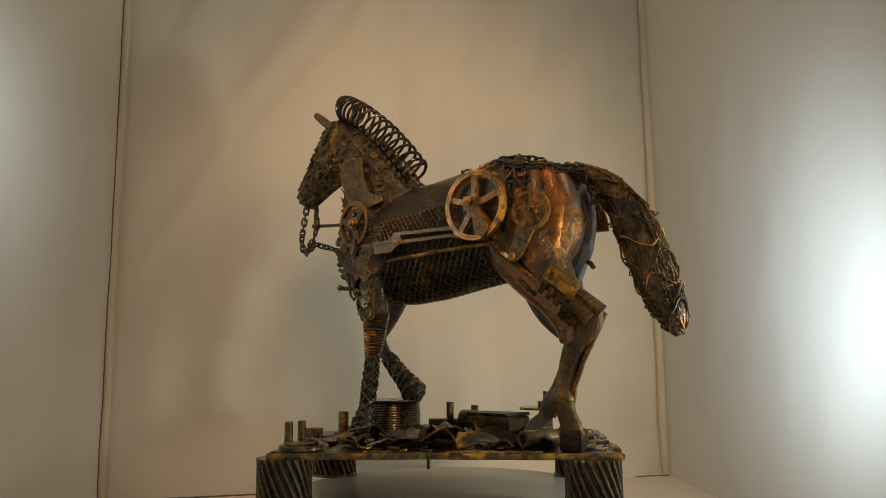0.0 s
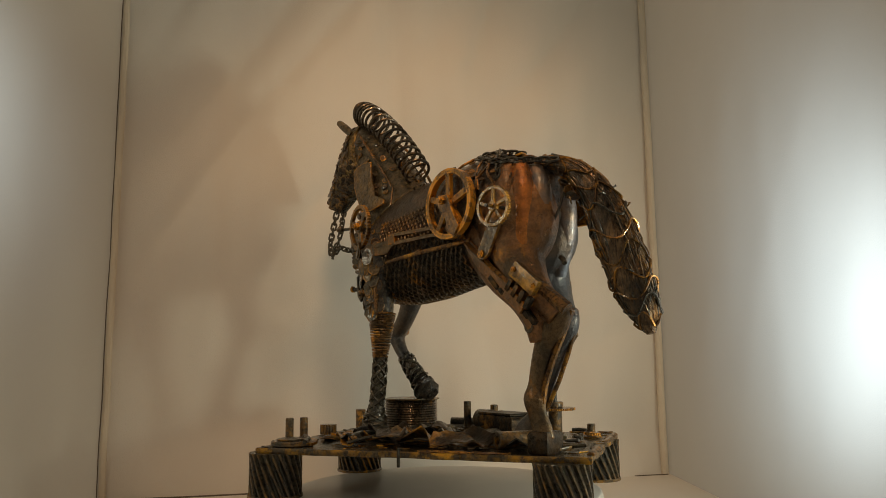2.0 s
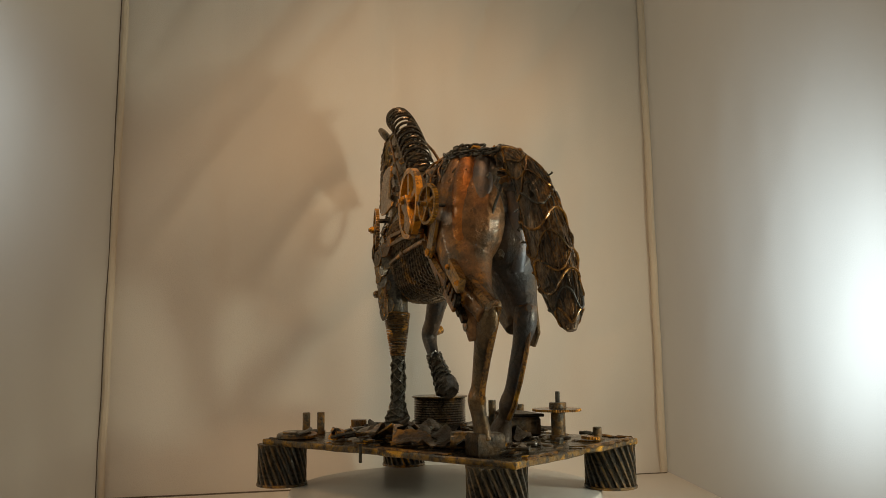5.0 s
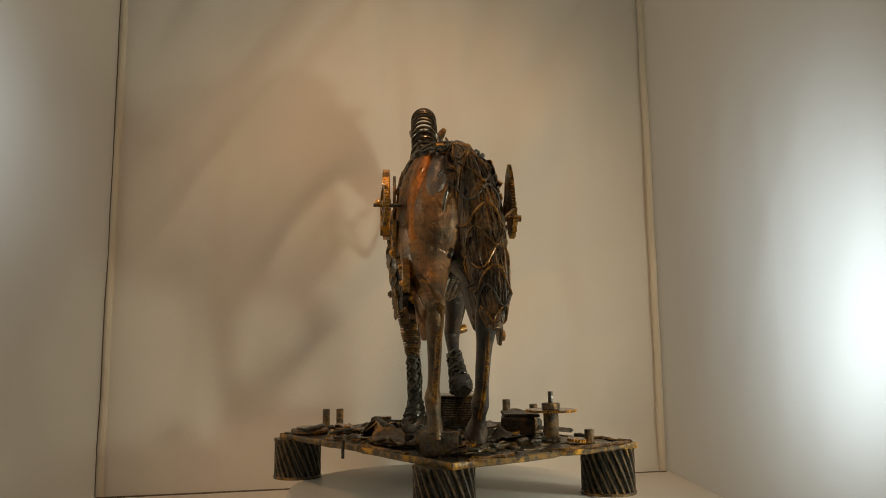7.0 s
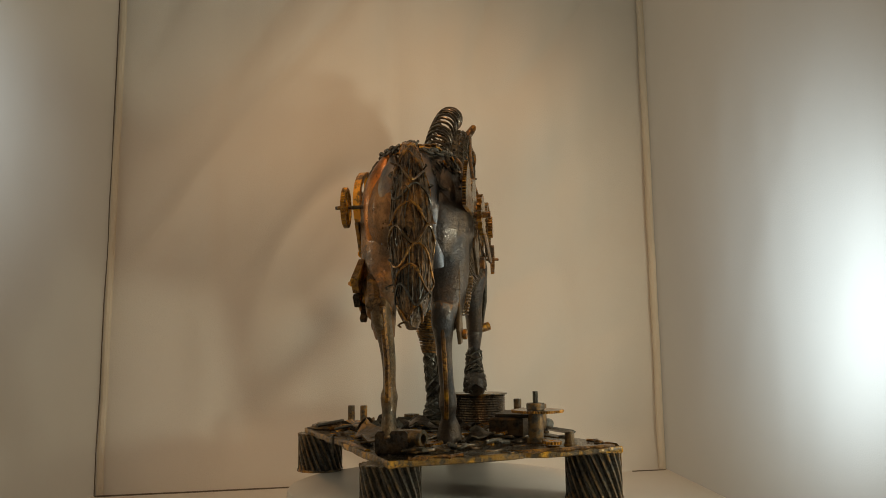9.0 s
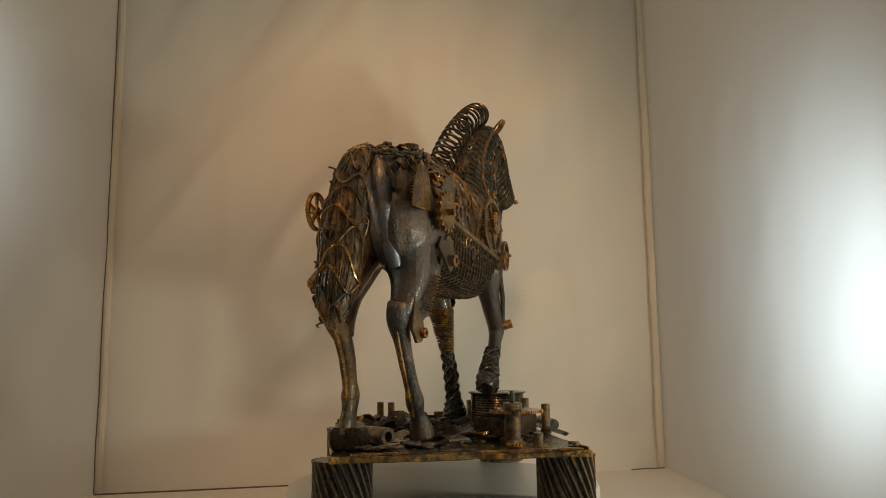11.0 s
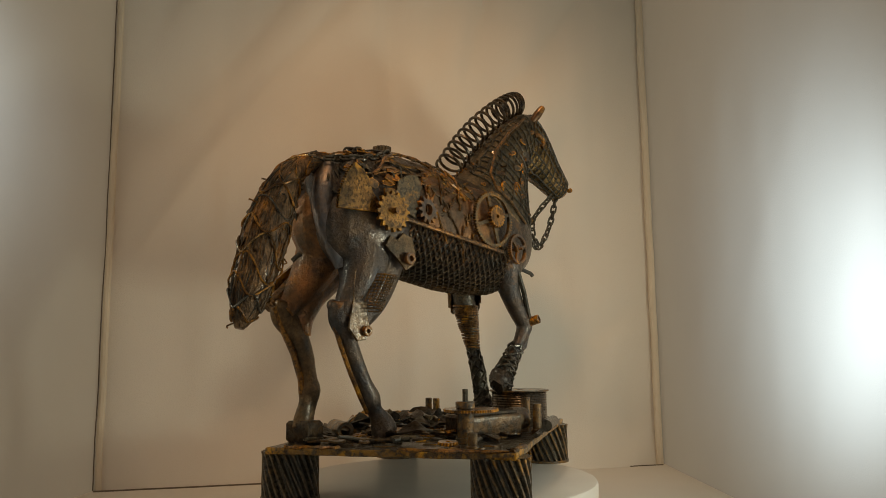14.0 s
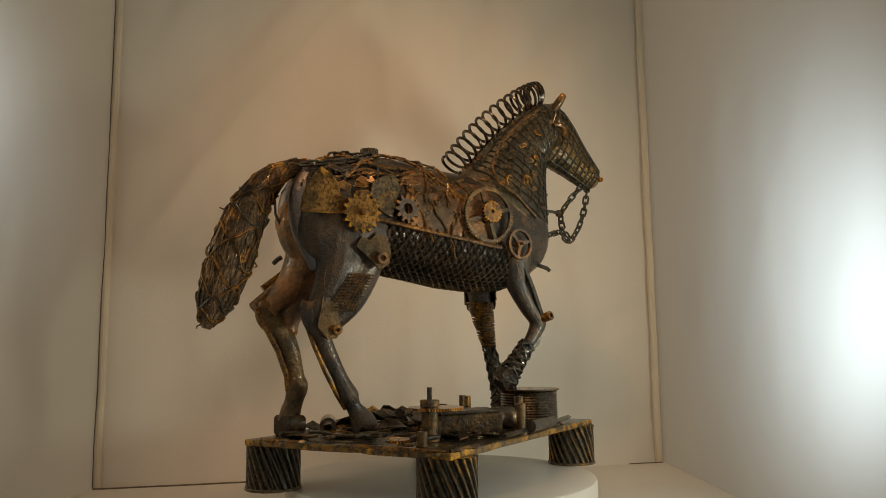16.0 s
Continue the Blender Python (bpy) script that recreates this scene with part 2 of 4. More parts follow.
def sheet(name, a, b, z0, z1, mat, ripple, seed, nu=90, nv=70, lean=0.0):
    """A hanging sheet of cloth from a to b, with soft creases."""
    d = (b - a)
    nrm = Vector((-d.y, d.x, 0)).normalized()
    verts, faces = [], []
    for j in range(nv + 1):
        for i in range(nu + 1):
            s, z = i / nu, z0 + (z1 - z0) * j / nv
            p = a + d * s + Vector((0, 0, z))
            edge = min(1, 8 * s, 8 * (1 - s), 10 * (z - z0) / (z1 - z0) + 0.02)
            diag = noise.noise(Vector(((s * d.length * 0.75 - z * 0.6) * 14 + seed, (s * d.length + z) * 2.2, seed)))
            soft = noise.noise(p * 5 + Vector((seed, 0, 0))) + 0.35 * noise.noise(Vector((s * d.length * 26 + seed, z * 3.0, 2 * seed)))
            u = s * d.length
            fold = (1 - abs(noise.noise(Vector(((u * 0.8 - z * 0.55) * 9 + seed, (u * 0.5 + z) * 2.5, seed + 5))))) ** 7
            fold += 0.7 * (1 - abs(noise.noise(Vector((u * 7 + seed, z * 1.2, seed + 9))))) ** 9
            hem = -nrm * lean * min(1, 12 * s, 12 * (1 - s)) * max(0, 1 - z / 0.045)
            verts.append(p + hem + nrm * edge * ripple * (diag * 0.6 + soft + 0.45 * fold))
    for j in range(nv):
        for i in range(nu):
            k = j * (nu + 1) + i
            faces.append((k, k + 1, k + nu + 2, k + nu + 1))
    return new(name, mesh_of(name, verts, faces, mat))


tagged(sheet("wall_back", BL, BR, 0, ROOF, BACKCLOTH, 0.019, 3.0, lean=0.012), "creased off-white cloth back wall of the photo tent", "tent wall", kind="structure")
tagged(sheet("wall_east", BR, FR, 0, ROOF, CLOTH, 0.003, 8.0), "white translucent cloth side wall lit from outside", "tent wall", kind="structure")
tagged(sheet("wall_west", FL, BL, 0, ROOF, CLOTH, 0.003, 14.0), "white translucent cloth side wall lit from outside", "tent wall", kind="structure")


def flat_sheet(name, z, mat, pts):
    return new(name, mesh_of(name, [(p.x, p.y, z) for p in pts], [(0, 1, 2, 3)], mat))


tagged(flat_sheet("ceiling", ROOF, CLOTH, (BL, BR, FR, FL)), "white translucent cloth roof of the photo tent", "tent roof", kind="structure")
tagged(flat_sheet("floor", 0.0, BACKCLOTH, (FL, FR, BR, BL)), "off-white cloth floor of the photo tent", "tent floor", kind="structure")


def seam(name, a, b, r, mat, off, label):
    pts = [a + (b - a) * (i / 14) + Vector((random.uniform(-1, 1), random.uniform(-1, 1), 0)) * 0.0007 + off for i in range(15)]
    return tagged(new(name, mesh_of(name, *(lambda s: (s.v, s.f))(tube(pts, r, 8)), mat)), label, "seam", kind="structure")


UP = Vector((0, 0, ROOF))
seam("trim", BR, BR + UP, 0.0042, PIPING, Vector((-0.006, -0.006, 0)), "cream piped seam in the tent corner")
seam("trim", BL, BL + UP, 0.0034, PIPING, Vector((0.006, -0.004, 0)), "cream piped seam in the tent corner")
# thin dark cords put in the shade of the gap under the back cloth
seam("trim", BL + Vector((0.004, -0.011, 0.0005)), BL.lerp(BR, 0.57) + Vector((0, -0.011, 0.0005)), 0.0009, GAP, Vector((0, 0, 0)), "dark line drawn for the shaded gap where the back cloth meets the floor")
seam("trim", BR.lerp(BL, 0.30) + Vector((0, -0.011, 0.0005)), BR + Vector((-0.004, -0.011, 0.0005)), 0.0006, GAP, Vector((0, 0, 0)), "dark line drawn for the shaded gap where the back cloth meets the floor")
seam("trim", BL, BL + UP, 0.0005, GAP, Vector((0.0015, -0.004, 0)), "dark open gap along the tent corner seam")

# ---- turntable ----
TOP = 0.030
turntable = tagged(new("turntable"), "round white plastic turntable on the tent floor", "turntable")
prof = [(0.1185, 0.004), (0.1205, 0.0055), (0.1215, 0.009), (0.1218, 0.0265), (0.1208, 0.0292), (0.1188, TOP), (0.06, TOP), (0.004, TOP)]
part("platter", rings([[(r * math.cos(2 * math.pi * i / 96), r * math.sin(2 * math.pi * i / 96), z) for i in range(96)] for r, z in prof]), WHITE, turntable)
part("foot_ring", drum(0.095, 0.0045, 64), GAP, turntable, "dark foot ring")

# ---- the horse sculpture: one thing on its base; H is the horse's own space (x ahead, y to its left, z above the base plate) ----
sculpture = tagged(new("horse_sculpture"), "scrap-metal horse in dark bronze and rust on gear-footed base", "sculpture")
sculpture.location = (0, 0, TOP)
PL = 0.0365
HM = Matrix(((-0.8139, -0.5810, 0, 0.081), (0.5810, -0.8139, 0, -0.060), (0, 0, 1, PL), (0, 0, 0, 1)))
HI = HM.inverted()


def horse(name, shape, mat, parent=None, label="", m=None):
    return part(name, shape, mat, parent or sculpture, label, HM @ m if m else HM)


# base plate
CORN = [Vector((-0.1255, -0.0775)), Vector((0.1205, -0.0965)), Vector((0.1320, 0.0725)), Vector((-0.1140, 0.0915))]


def plate_outline():
    out = []
    for k in range(4):
        a, b = CORN[k], CORN[(k + 1) % 4]
        for i in range(14):
            p = a.lerp(b, i / 14)
            n = Vector((b.y - a.y, a.x - b.x)).normalized()
            w = 0.0 if i == 0 else random.uniform(-0.0012, 0.0008)
            if k == 1 and i == 8:
                w = -0.005
            if k == 0 and i in (6, 7):
                w = -0.003
            out.append(tuple(p + n * w))
    return out


base = part("base_plate", slab(plate_outline(), 0.0045, 0.0008), OILY, sculpture, "rough oily steel base plate", Matrix.Translation((0, 0, PL - 0.0045)))


def gear_foot(at, r=0.0195, h=0.0325, teeth=22, twist=-0.75):
    loops = []
    n = teeth * 4
    for j in range(11):
        z = h * j / 10
        flare = 1 + (0.03 if j in (0, 10) else 0)
        loops.append([((r - (0.0026 if i % 4 in (2, 3) else 0)) * flare * math.cos(2 * math.pi * i / n + twist * j / 10),
                       (r - (0.0026 if i % 4 in (2, 3) else 0)) * flare * math.sin(2 * math.pi * i / n + twist * j / 10), z) for i in range(n)])
    s = rings(loops)
    s.join(drum(r * 1.04, 0.0022, 40))
    return part("foot", s, GUN, sculpture, "helical gear used as a foot", Matrix.Translation((*at, 0)))


for at in ((-0.1145, -0.0660), (0.1005, -0.0865), (0.1135, 0.0607), (-0.1010, 0.0762)):
    gear_foot(at)

# trunk: x, top, bottom, half width
TRUNK = [(-0.025, 0.192, 0.162, 0.009), (-0.016, 0.199, 0.142, 0.024), (0.0, 0.208, 0.131, 0.033), (0.02, 0.2135, 0.125, 0.036),
         (0.045, 0.215, 0.124, 0.035), (0.07, 0.2135, 0.120, 0.033), (0.10, 0.2095, 0.1145, 0.033), (0.13, 0.2075, 0.112, 0.0325),
         (0.155, 0.205, 0.113, 0.031), (0.18, 0.199, 0.121, 0.028), (0.198, 0.188, 0.134, 0.021), (0.207, 0.172, 0.150, 0.009)]


def trunk_at(x):
    for a, b in zip(TRUNK, TRUNK[1:]):
        if a[0] <= x <= b[0]:
            t = (x - a[0]) / (b[0] - a[0])
            return [p + (q - p) * t for p, q in zip(a[1:], b[1:])]
    return list((TRUNK[0] if x < 0 else TRUNK[-1])[1:])


def skin(x, a, out=0.0):
    """The trunk's surface: a is 0 on the back, 90 degrees on the left, 180 under the belly, 270 on the right."""
    top, bot, w = trunk_at(x)
    q = radians(a)
    c, s = math.cos(q), math.sin(q)
    c2, s2 = math.copysign(abs(c) ** 0.9, c), math.copysign(abs(s) ** 0.85, s)
    return Vector((x, s2 * (w + out), (top + bot) / 2 + c2 * ((top - bot) / 2 + out)))


def loft(rows, n=28, power=0.9):
    """rows: upper point, lower point, half width."""
    loops = []
    for a, b, w in rows:
        a, b = Vector(a), Vector(b)
        c, h = (a + b) / 2, (a - b) / 2
        side = Vector((0, 1, 0)) if len(rows[0]) == 3 else None
        loops.append([c + h * math.copysign(abs(math.cos(q)) ** power, math.cos(q)) + side * (w * math.copysign(abs(math.sin(q)) ** power, math.sin(q)))
                      for q in (2 * math.pi * k / n for k in range(n))])
    return rings(loops)


def ball(c, r, n=16):
    c, r = Vector(c), Vector(r)
    loops = []
    for j in range(1, n):
        p = math.pi * j / n
        loops.append([c + Vector((r.x * math.sin(p) * math.cos(2 * math.pi * i / n), r.y * math.sin(p) * math.sin(2 * math.pi * i / n), r.z * math.cos(p))) for i in range(n)])
    return rings(loops)


def fused(ob, voxel=0.0016, rounds=4):
    m = ob.modifiers.new("fuse", "REMESH")
    m.mode, m.voxel_size, m.use_smooth_shade = "VOXEL", voxel, True
    m = ob.modifiers.new("soften", "SMOOTH")
    m.iterations, m.factor = rounds, 0.5
    return ob


xs = [TRUNK[0][0] + (TRUNK[-1][0] - TRUNK[0][0]) * i / 40 for i in range(41)]
trunk = rings([[skin(x, a) for a in range(0, 360, 10)] for x in xs])
fused(horse("trunk", trunk, BLACK, label="dark iron trunk"))

# haunches and hind legs (x, y, z, radius)
LH_TOP = [(0.012, 0.015, 0.185, 0.018), (0.003, 0.0165, 0.160, 0.0225), (-0.002, 0.018, 0.138, 0.0200), (-0.014, 0.019, 0.115, 0.0145), (-0.030, 0.018, 0.098, 0.0095), (-0.037, 0.016, 0.090, 0.0085)]
RH_TOP = [(0.012, -0.015, 0.185, 0.018), (0.006, -0.0150, 0.160, 0.0230), (0.006, -0.0175, 0.138, 0.0200), (0.002, -0.0225, 0.115, 0.0145), (-0.008, -0.0225, 0.096, 0.0095), (-0.0125, -0.0215, 0.088, 0.0080)]


def leg(rows, name, mat, label, extra=(), flat=1.0):
    s = limb(rows, 16, flat=flat)
    for e in extra:
        s.join(e)
    return fused(horse(name, s, mat, label=label), 0.0011, 3)


leg(LH_TOP, "haunch", COPPER, "rusty copper-coloured haunch", [limb([(0.026, 0.018, 0.165, 0.018), (0.026, 0.021, 0.142, 0.0145), (0.009, 0.022, 0.120, 0.0120), (-0.008, 0.020, 0.103, 0.0095), (-0.0185, 0.018, 0.087, 0.0085), (-0.0195, 0.0165, 0.074, 0.0065)]), ball((0.004, 0.0125, 0.160), (0.036, 0.0250, 0.037))])
leg(RH_TOP, "haunch", STEEL, "blue-black steel haunch", [limb([(0.030, -0.017, 0.165, 0.018), (0.031, -0.020, 0.142, 0.0150), (0.0235, -0.0205, 0.118, 0.0135), (0.0140, -0.0210, 0.098, 0.0110), (0.002, -0.0210, 0.083, 0.0075)]), ball((0.015, -0.0145, 0.1525), (0.042, 0.0250, 0.036)), limb([(0.016, -0.018, 0.140, 0.018), (0.011, -0.0205, 0.122, 0.0155), (0.003, -0.0215, 0.104, 0.0125), (-0.005, -0.0213, 0.090, 0.0090)])])
leg([(-0.036, 0.016, 0.098, 0.0056), (-0.0355, 0.0155, 0.088, 0.0062), (-0.0245, 0.015, 0.075, 0.0052), (-0.0180, 0.0145, 0.060, 0.0045), (-0.0140, 0.015, 0.044, 0.0041), (-0.0130, 0.0155, 0.036, 0.0056), (-0.015, 0.015, 0.026, 0.0046), (-0.018, 0.0145, 0.017, 0.0050), (-0.0195, 0.0142, 0.009, 0.0055)], "hind_leg", RUSTY, "dark bronze lower hind leg", [limb([(-0.034, 0.0150, 0.092, 0.0065), (-0.0400, 0.0135, 0.0955, 0.0050), (-0.0445, 0.0125, 0.0965, 0.0030)]), ball((-0.0115, 0.0155, 0.036), (0.0062, 0.0058, 0.0060), 10)], flat=1.6)
leg([(-0.0135, -0.0215, 0.098, 0.0072), (-0.0125, -0.0210, 0.086, 0.0080), (-0.006, -0.0205, 0.072, 0.0058), (0.001, -0.020, 0.057, 0.0052), (0.009, -0.020, 0.041, 0.0050), (0.0150, -0.0195, 0.030, 0.0064), (0.0195, -0.019, 0.021, 0.0050), (0.026, -0.0185, 0.012, 0.0078), (0.029, -0.0180, 0.005, 0.0092)], "hind_leg", STEEL, "dark steel lower hind leg", [limb([(-0.013, -0.0212, 0.090, 0.0065), (-0.0185, -0.0205, 0.0945, 0.0048), (-0.0225, -0.0200, 0.0960, 0.0030)]), ball((0.0165, -0.0195, 0.030), (0.0066, 0.0056, 0.0060), 10)], flat=1.15)

# long muscle shells over the rump
for mat, rows in ((SHELL, [(-0.006, 0.016, 0.199, 0.006), (-0.014, 0.022, 0.180, 0.0085), (-0.016, 0.024, 0.157, 0.0085), (-0.010, 0.025, 0.130, 0.005)]),
                  (COPPER, [(0.002, 0.020, 0.199, 0.006), (-0.002, 0.027, 0.180, 0.0085), (-0.004, 0.029, 0.157, 0.0085), (-0.002, 0.028, 0.132, 0.005)]),
                  (BLUED, [(-0.014, 0.009, 0.196, 0.006), (-0.022, 0.013, 0.177, 0.0078), (-0.021, 0.016, 0.152, 0.0072), (-0.012, 0.019, 0.124, 0.0040)]),
                  (BLUED, [(-0.013, -0.006, 0.196, 0.007), (-0.021, -0.011, 0.177, 0.0085), (-0.020, -0.014, 0.152, 0.0080), (-0.010, -0.018, 0.122, 0.0045)]),
                  (STEEL, [(-0.003, -0.016, 0.198, 0.006), (-0.009, -0.022, 0.178, 0.0080), (-0.008, -0.024, 0.155, 0.0075), (-0.002, -0.025, 0.130, 0.0050)])):
    horse("muscle_shell", limb(rows, 16, 7), mat, label="long curved sheet over the rump")

# forelegs
leg([(0.158, 0.014, 0.165, 0.016), (0.156, 0.023, 0.145, 0.0165), (0.153, 0.025, 0.125, 0.0125), (0.1535, 0.0225, 0.105, 0.0098), (0.155, 0.0215, 0.097, 0.0090)], "shoulder", GUN, "dark leaf-plated shoulder")
leg([(0.165, -0.012, 0.160, 0.015), (0.163, -0.019, 0.138, 0.0145), (0.165, -0.019, 0.118, 0.0100), (0.176, -0.0185, 0.098, 0.0078), (0.186, -0.018, 0.086, 0.0075), (0.183, -0.018, 0.076, 0.0062), (0.174, -0.0185, 0.064, 0.0052), (0.164, -0.0195, 0.052, 0.0060), (0.155, -0.021, 0.043, 0.0072), (0.149, -0.022, 0.034, 0.0080)], "foreleg", STEEL, "blue-black steel foreleg raised on the spool")
leg([(0.155, 0.0215, 0.097, 0.0080), (0.160, 0.0197, 0.066, 0.0045), (0.163, 0.0185, 0.052, 0.0050), (0.165, 0.0178, 0.042, 0.0056), (0.167, 0.0176, 0.030, 0.0050), (0.170, 0.0174, 0.016, 0.0078), (0.171, 0.0174, 0.004, 0.0095)], "foreleg", GUN, "twisted-wire lower foreleg")

# neck and head
leg_neck = loft([((0.118, 0, 0.206), (0.203, 0, 0.150), 0.029), ((0.133, 0, 0.2195), (0.207, 0, 0.172), 0.025), ((0.1455, 0, 0.2345), (0.207, 0, 0.192), 0.0205), ((0.1615, 0, 0.2510), (0.207, 0, 0.212), 0.0175),
                 ((0.1825, 0, 0.2690), (0.209, 0, 0.230), 0.0155), ((0.2045, 0, 0.2835), (0.217, 0, 0.243), 0.0140), ((0.216, 0, 0.286), (0.226, 0, 0.252), 0.0110)])
fused(horse("neck", leg_neck, PLATE, label="dark brass-toned neck"), 0.0013)
HEAD = Matrix.Translation((0.211, 0.002, 0)) @ Matrix.Rotation(radians(-4), 4, "Z")
head = loft([((0.000, 0, 0.286), (-0.004, 0, 0.250), 0.0115), ((0.010, 0, 0.286), (-0.006, 0, 0.238), 0.0150), ((0.021, 0, 0.278), (0.000, 0, 0.230), 0.0165), ((0.031, 0, 0.265), (0.013, 0, 0.225), 0.0150),
             ((0.042, 0, 0.248), (0.028, 0, 0.218), 0.0122), ((0.051, 0, 0.236), (0.040, 0, 0.212), 0.0108), ((0.057, 0, 0.228), (0.047, 0, 0.209), 0.0100), ((0.0595, 0, 0.222), (0.053, 0, 0.210), 0.0075)])
head_ob = fused(horse("head", head, BRASS, label="head wrapped in a wire grid", m=HEAD), 0.0012)
for y, tip in ((0.0135, (0.2353, 0.0165, 0.2925)), (-0.0135, (0.2235, -0.0165, 0.2915))):
    b = HEAD @ Vector((0.006, y * 0.75, 0.277))
    horse("ear", limb([(*b, 0.0034), (*b.lerp(Vector(tip), 0.45), 0.0040), (*b.lerp(Vector(tip), 0.9), 0.0030), (*tip, 0.0012)], 12), GOLDWIRE if y < 0 else PLATE, label="pointed metal ear")

# mane: a long coil spring
AXIS = smooth_path([(0.1205, 0.008, 0.2190), (0.1375, 0.0085, 0.2400), (0.1590, 0.008, 0.2620), (0.1840, 0.007, 0.2820), (0.2020, 0.006, 0.2930), (0.2080, 0.0055, 0.2950)], 40)


def coil(axis, turns, r, wire, n=8):
    pts, count = [], len(axis)
    steps = turns * 22
    for i in range(steps + 1):
        f = i / steps * (count - 1)
        k = min(int(f), count - 2)
        a, b = Vector(axis[k]), Vector(axis[k + 1])
        p, d = a.lerp(b, f - k), (b - a).normalized()
        side = d.cross(Vector((0, 1, 0))).normalized()
        q = 2 * math.pi * i / 22
        pts.append(p + (side * math.cos(q) + Vector((0, 1, 0)) * math.sin(q)) * r)
    return tube(pts, wire, n)


horse("mane_spring", coil(AXIS, 17, 0.0112, 0.00135), SPRINGY, label="long dark coil spring standing as the mane")

# tail
TAIL = [(-0.008, 0.000, 0.2020, 0.0055), (-0.027, -0.002, 0.1990, 0.0062), (-0.045, -0.006, 0.1860, 0.0088), (-0.057, -0.009, 0.166, 0.0128), (-0.067, -0.011, 0.140, 0.0150), (-0.0760, -0.0135, 0.112, 0.0140), (-0.083, -0.015, 0.092, 0.0105), (-0.087, -0.0155, 0.078, 0.0035)]
tail = horse("tail", limb([(x, y, z, r * 0.86) for x, y, z, r in TAIL], 18, 6, wobble=0.12), HAIR, label="bundled fibre tail bound with gold wire")


def motions():
    rows = []
    for i in range(33):
        t = i * 0.5
        rows.append((t, -(6.7772 * t + 0.47781 * t * t / 16)))
    walk(sculpture, [(t, pose(0, 0, TOP, 0, 0, a)) for t, a in rows])
    walk(turntable, [(t, pose(0, 0, 0, 0, 0, a)) for t, a in rows])



# ---- parts of the horse ----
def facing(x, y, z, turn=0.0, tilt=0.0):
    """Lays a wheel made in x, y against the flank: its axis along the horse's y."""
    return Matrix.Translation((x, y, z)) @ Matrix.Rotation(radians(turn), 4, "Z") @ Matrix.Rotation(radians(90 + tilt), 4, "X")


def flank_plate(name, outline, y, thick, mat, label="", parent=None, slope=0.0):
    """A plate given by x, z in the horse's side view, from y outwards."""
    s = slab(outline, thick, 0.0004)
    side = 1 if y > 0 else -1
    mid = sum(p[1] for p in outline) / len(outline)
    s.v = [Vector((p.x, y + side * (p.z + slope * (mid - p.y)), p.y)) for p in s.v]
    if side > 0:
        s.f = [list(reversed(f)) for f in s.f]
    return horse(name, s, mat, parent, label)


def bar(name, pts, r, mat, label="", n=8, parent=None, flat=1.0):
    return horse(name, tube(pts, r, n, flat=flat), mat, parent, label)


def bolt(at, r=0.0026, h=0.004, mat=None, parent=None, up=(0, 1, 0)):
    m = Matrix.Translation(at) @ Vector(up).to_track_quat("Z", "Y").to_matrix().to_4x4()
    s = drum(r, h, 6, 0.0003)
    s.join(drum(r * 0.55, h * 1.5, 10, 0.0003))
    return horse("bolt", s, mat or GUN, parent, "hexagonal bolt head", m)


def shard(dice, l, wd):
    """An angular torn outline."""
    n = dice.choice((4, 5, 6))
    turns = sorted(2 * math.pi * (k + dice.uniform(-0.32, 0.32)) / n for k in range(n))
    return [(l * dice.uniform(0.65, 1.15) * math.cos(q), wd * dice.uniform(0.65, 1.25) * math.sin(q)) for q in turns]


# left flank
w = horse("flywheel", wheel(0.0262, 0.0050, rim=0.15, spokes=5, hub=0.17, spoke_w=0.17), BRONZE, label="large five-spoked bronze wheel", m=facing(0.038, 0.0450, 0.1753, -2))
horse("flywheel_backing", drum(0.0215, 0.0020, 32), BLACK, label="dark backing disc", m=facing(0.038, 0.0390, 0.1753, -2) @ Matrix.Translation((0, 0, -0.001)))
flank_plate("crank_arm", [(0.046, 0.182), (0.036, 0.1815), (0.031, 0.170), (0.024, 0.157), (0.029, 0.1505), (0.036, 0.153), (0.039, 0.166), (0.046, 0.173)], 0.0468, 0.0028, BRONZE, "flat crank arm on the wheel")
bolt((0.041, 0.049, 0.1775), 0.0030, 0.003, BRONZE)
horse("spoked_gear", wheel(0.0142, 0.0030, 40, 0.0005, 0.16, 5, 0.26, 0.15, 0.0014), GILT, label="small five-spoked bronze gear", m=facing(-0.0095, 0.0470, 0.1655, 6))
bar("gear_axle", [(-0.0095, 0.035, 0.1655), (-0.0095, 0.0545, 0.1655)], 0.0013, GUN)
flank_plate("haunch_plate", [(0.0025, 0.157), (-0.009, 0.155), (0.003, 0.1345), (0.009, 0.131), (0.0148, 0.1335), (0.013, 0.139)], 0.0385, 0.0026, PLATE, "bronze link plate on the haunch")
bolt((0.0095, 0.0410, 0.1355), 0.0030, 0.0016, BRONZE)
horse("shoulder_gear", wheel(0.0195, 0.0032, 44, 0.0008, 0.17, 3, 0.28, 0.26), PLATE, label="toothed gear on the shoulder", m=facing(0.164, 0.0385, 0.1765, -10))
bolt((0.164, 0.0395, 0.1765), 0.0034, 0.0040, BRONZE)
flank_plate("neck_plate", [(0.1962, 0.2348), (0.1905, 0.2385), (0.1812, 0.2400), (0.1715, 0.2385), (0.1652, 0.2203), (0.156, 0.204), (0.1409, 0.1984), (0.1400, 0.1945), (0.1573, 0.1905), (0.1728, 0.1918), (0.185, 0.208), (0.1919, 0.2192)], 0.0255, 0.0020, PLATE, "flat drilled steel plate on the neck", slope=0.19)
